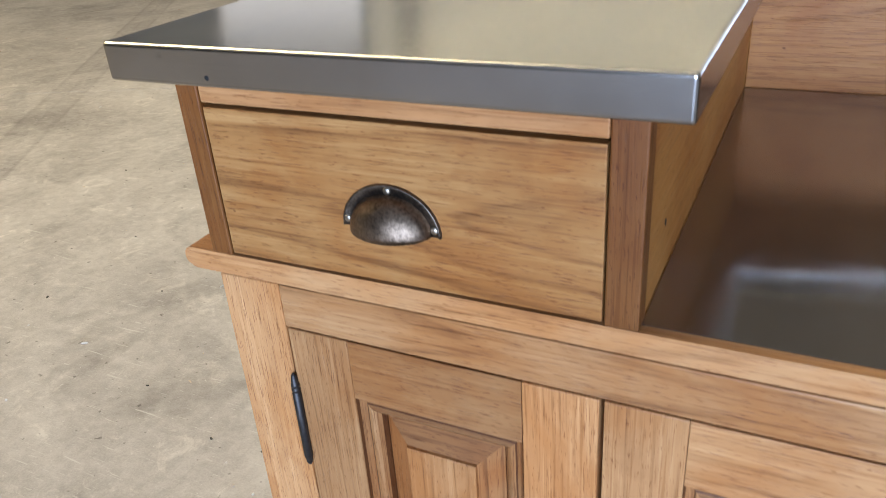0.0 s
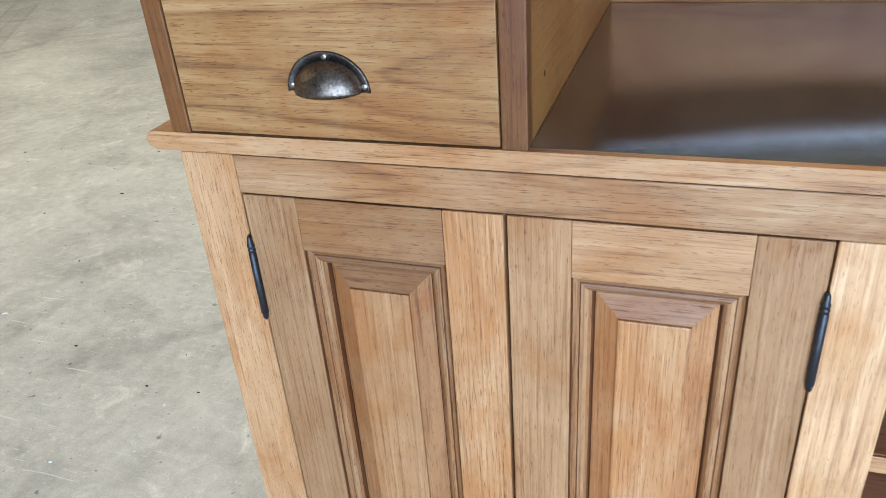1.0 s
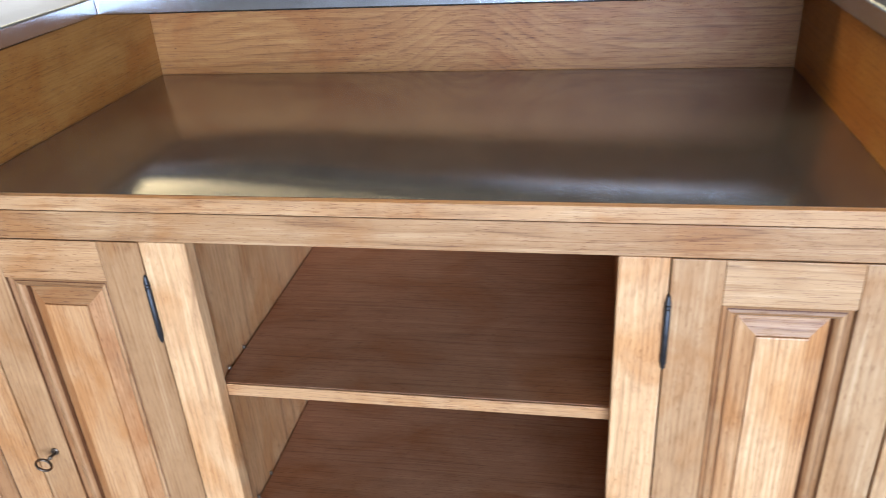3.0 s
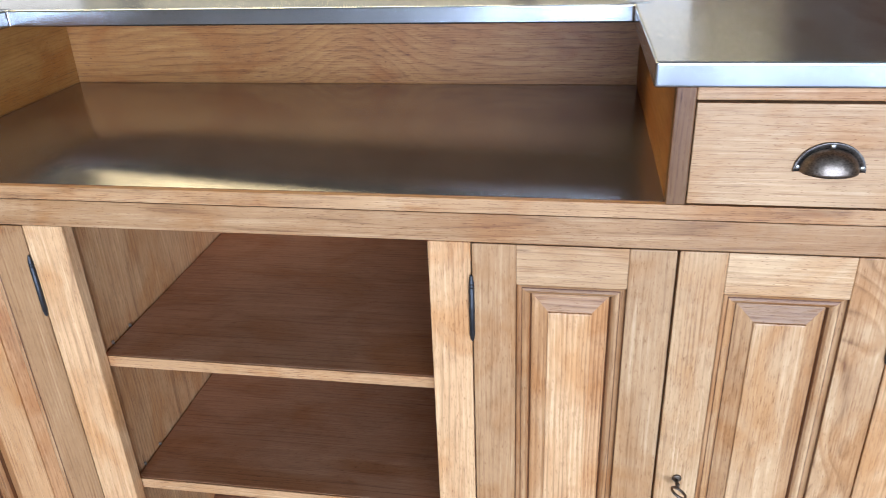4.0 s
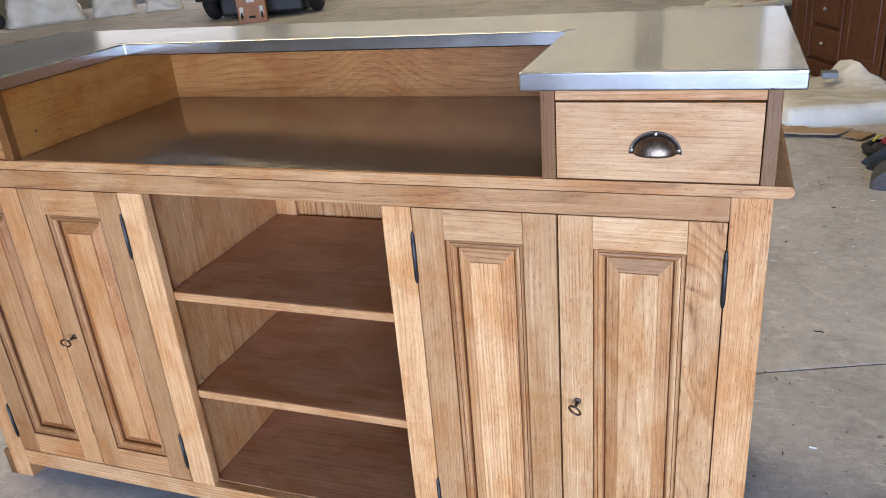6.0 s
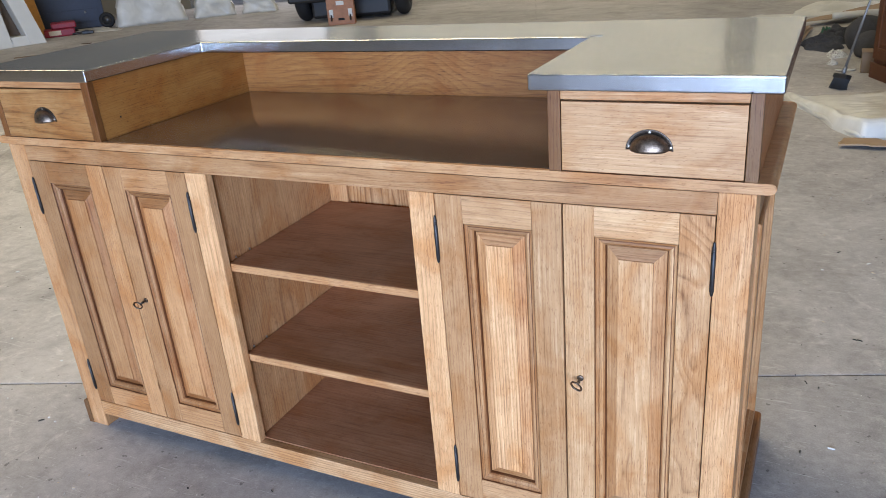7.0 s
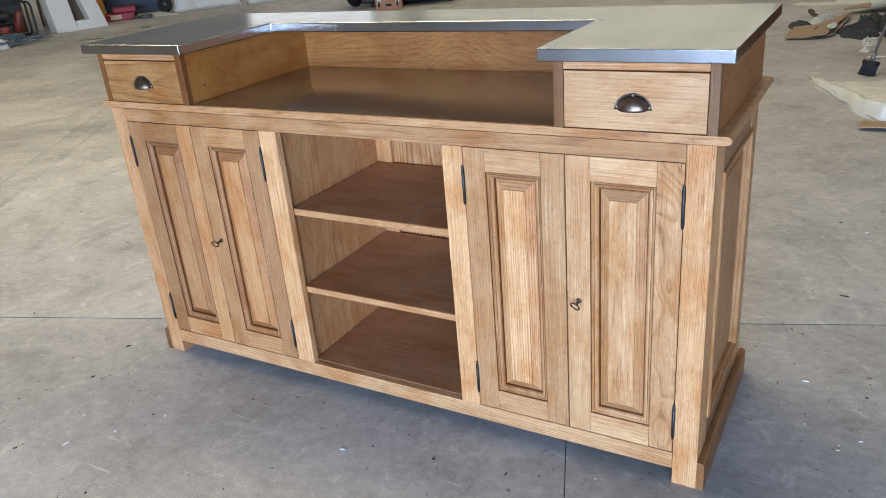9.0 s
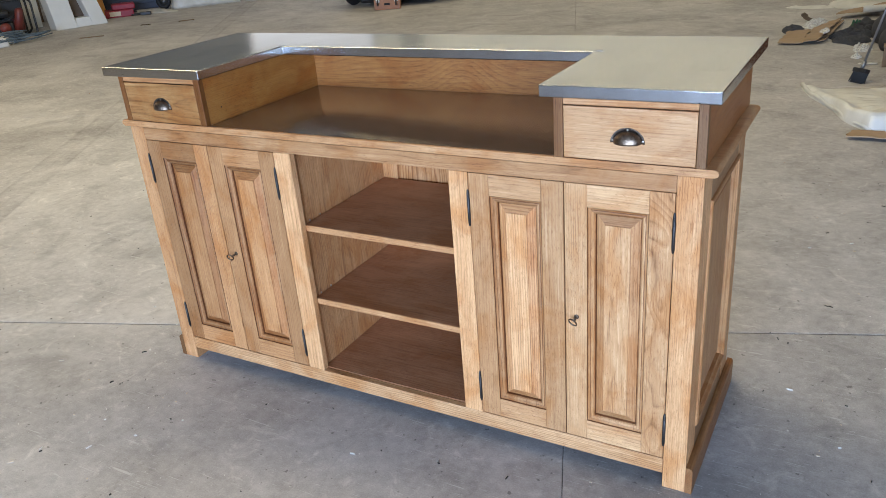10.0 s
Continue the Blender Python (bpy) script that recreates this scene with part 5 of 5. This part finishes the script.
def clothes_pile():
    part("denim_garment", folds(1.90, 3.00, 0.35, 0.20, 0.22, 14.4, 80, 7.0, 40), denim, None, "crumpled dark blue denim on the floor", None, True, "clothes")
    part("grey_trousers", sheet(((1.565, 2.65), (2.2, 2.55), (2.2, 2.86), (1.60, 2.88)), 0.050, 0.062, 0.030, 26, 2.5, lambda a, b: -0.07 * max(0.0, 1 - b * 4) ** 2 - 0.05 * max(0.0, 1 - a * 7) ** 2, 0.02), grey_cloth, None, "folded dark grey trousers on the floor", tint(1.25), True, "clothes")
    part("dark_jacket", folds(1.93, 3.36, 0.20, 0.14, 0.13, 21.4, 10, 3.5, 26), grey_cloth, None, "crumpled dark jacket beside the denim", tint(0.9), True, "clothes")
    s = thing("work_shoe", (1.70, 3.24, 0), "black and red work shoe with yellow trim on its side", "shoe")
    part("upper", folds(1.71, 3.23, 0.10, 0.085, 0.10, 15.2, 0, 2.5, 18), cloth_dark, s, "", tint(1.3), True)
    part("tongue", heap(1.745, 3.30, 0.065, 0.04, 0.115, 16.2, 10, 0.2), red_plastic, s, "red tongue", None, True)
    part("sole", tube([(1.66, 3.12, 0.026), (1.618, 3.17, 0.030), (1.615, 3.26, 0.030), (1.66, 3.33, 0.026), (1.74, 3.35, 0.022)], 0.022, 8), rubber, s, "", None, True)
    part("trim", tube([(1.655, 3.30, 0.045), (1.675, 3.325, 0.062), (1.70, 3.338, 0.070)], 0.006, 6), yellow_trim, s, "", None, True)


clothes_pile()


def armoire():
    """A large dark cupboard seen from its foot to its middle: plinth, a column of drawers, panelled doors."""
    at, deg = Vector((1.33, 5.55, 0)), -66
    a = thing("armoire", at, "tall dark mahogany armoire with drawers and panelled doors", "armoire")

    def put(name, lo, hi, mat=mahogany, bevel=0.004, label="", parent=None):
        return part(name, turned(box(lo, hi, bevel), at, deg), mat, parent or a, label)
    put("carcass", (0.01, 0.02, 0.12), (2.3, 0.55, 2.1))
    put("plinth", (0.0, 0.0, 0.0), (2.31, 0.55, 0.119), mahogany_x)
    put("cornice", (-0.03, -0.03, 2.101), (2.34, 0.58, 2.17), mahogany_x)
    for k in range(5):
        z = 0.15 + 0.24 * k
        d = put("drawer", (0.36, -0.004, z), (0.72, 0.0195, z + 0.215), mahogany_x)
        part("drawer_field", turned(box((0.39, -0.010, z + 0.03), (0.69, -0.0045, z + 0.185), 0.003), at, deg), mahogany_x, d)
        part("knob", turned(tube([(0.54, -0.0105, z + 0.11), (0.54, -0.020, z + 0.11), (0.54, -0.034, z + 0.11)], [0.008, 0.016, 0.010], 12), at, deg), screw_metal, d, "pale metal knob", None, True)
    for x0, x1 in ((0.03, 0.33), (0.76, 1.22), (1.25, 1.71), (1.76, 2.27)):
        d = put("door", (x0, -0.004, 0.15), (x1, 0.0195, 1.35))

        def out(u, z, y):
            p = Matrix.Translation(at) @ Matrix.Rotation(radians(deg), 4, "Z") @ Vector((u, y, z))
            return tuple(p)
        part("door_panel", stepped((x0 + 0.06, 0.22, x1 - 0.06, 1.28), [(0.0, -0.0042), (0.004, -0.012), (0.016, -0.010), (0.02, -0.0045), (0.05, -0.012)], out), mahogany, d)
    for x in (0.345, 0.74, 1.735):
        put("pilaster", (x - 0.012, -0.014, 0.13), (x + 0.012, 0.0195, 2.05))


armoire()

# ---- floor: slabs and litter ----
GU, GV, JOINT_U, JOINT = 6.0, 3.75, 0.0018, 0.006
slab_mesh = finish(box((JOINT_U / 2, JOINT / 2, -0.10), (GU - JOINT_U / 2, GV - JOINT / 2, 0.0), 0.003), "slab", concrete_mat)
slab_rnd = random.Random(5)
for i in range(-3, 3):
    for j in range(-3, 5):
        u, v = 0.568 + GU * i, 0.549 + GV * j
        ob = new("slab", slab_mesh)
        ob.parent = floor
        ob.matrix_local = Matrix.Translation(hall(u, v, 0.0)) @ TURNED
        shade = slab_rnd.uniform(0.95, 1.04)
        ob.color = (shade, shade, shade, 1)


def litter(name, count, seed, mat, spots, label):
    """Shavings and crumbs that lie about."""
    rnd = random.Random(seed)
    bm = bmesh.new()
    for _ in range(count):
        x0, y0, x1, y1 = rnd.choice(spots)
        x, y, a = rnd.uniform(x0, x1), rnd.uniform(y0, y1), rnd.uniform(0, math.pi)
        l, w = rnd.uniform(0.003, 0.009) * rnd.choice((1, 1, 1, 2.2)), rnd.uniform(0.0007, 0.0022)
        c, s = math.cos(a), math.sin(a)
        n = 4
        bend = rnd.uniform(-0.4, 0.4)
        tops, lows = [], []
        for k in range(n + 1):
            t = k / n - 0.5
            px, py = x + c * l * t - s * l * bend * t * t, y + s * l * t + c * l * bend * t * t
            ww = w * (1 - 1.6 * t * t)
            tops.append((bm.verts.new((px - s * ww, py + c * ww, 0.0035)), bm.verts.new((px + s * ww, py - c * ww, 0.003))))
            lows.append((bm.verts.new((px - s * ww, py + c * ww, 0.0)), bm.verts.new((px + s * ww, py - c * ww, 0.0))))
        for k in range(n):
            bm.faces.new((tops[k][0], tops[k][1], tops[k + 1][1], tops[k + 1][0]))
            for e in (0, 1):
                bm.faces.new((tops[k][e], tops[k + 1][e], lows[k + 1][e], lows[k][e]))
    part(name, bm, mat, None, label, None, False, "litter", "stuff")


NEAR = ((-2.6, -1.2, 1.2, -0.05), (-3.6, -0.6, -1.05, 2.6), (1.05, -0.1, 2.0, 3.2))
litter("wood_shavings", 120, 21, beige, NEAR, "pale wood shavings scattered on the concrete")
litter("plaster_chips", 170, 31, white_paint, NEAR + ((-4.5, 0.5, -1.4, 4.0), (-1.8, -1.4, -0.9, 0.4)), "small white chips scattered on the concrete")
litter("dark_crumbs", 150, 22, black_plastic, NEAR, "dark crumbs scattered on the concrete")
litter("far_crumbs", 70, 23, brown_plate, ((-10.0, 3.0, -3.0, 8.5), (-2.0, 2.5, 1.2, 8.0)), "dark crumbs scattered over the far floor")
for k, (x, y, l, deg) in enumerate(((-9.80, 6.55, 0.36, 40), (-9.9, 7.74, 0.16, 20), (-9.4, 8.2, 0.26, 50))):
    part("wood_scrap", turned(box((-l / 2, -0.03, 0.0), (l / 2, 0.03, 0.012), 0.002), (x, y, 0), deg), cardboard, None, "flat wood scrap on the concrete", tint((0.45, 0.25, 0.5)[k]), False, "wood scrap", "", "scraps on the floor")
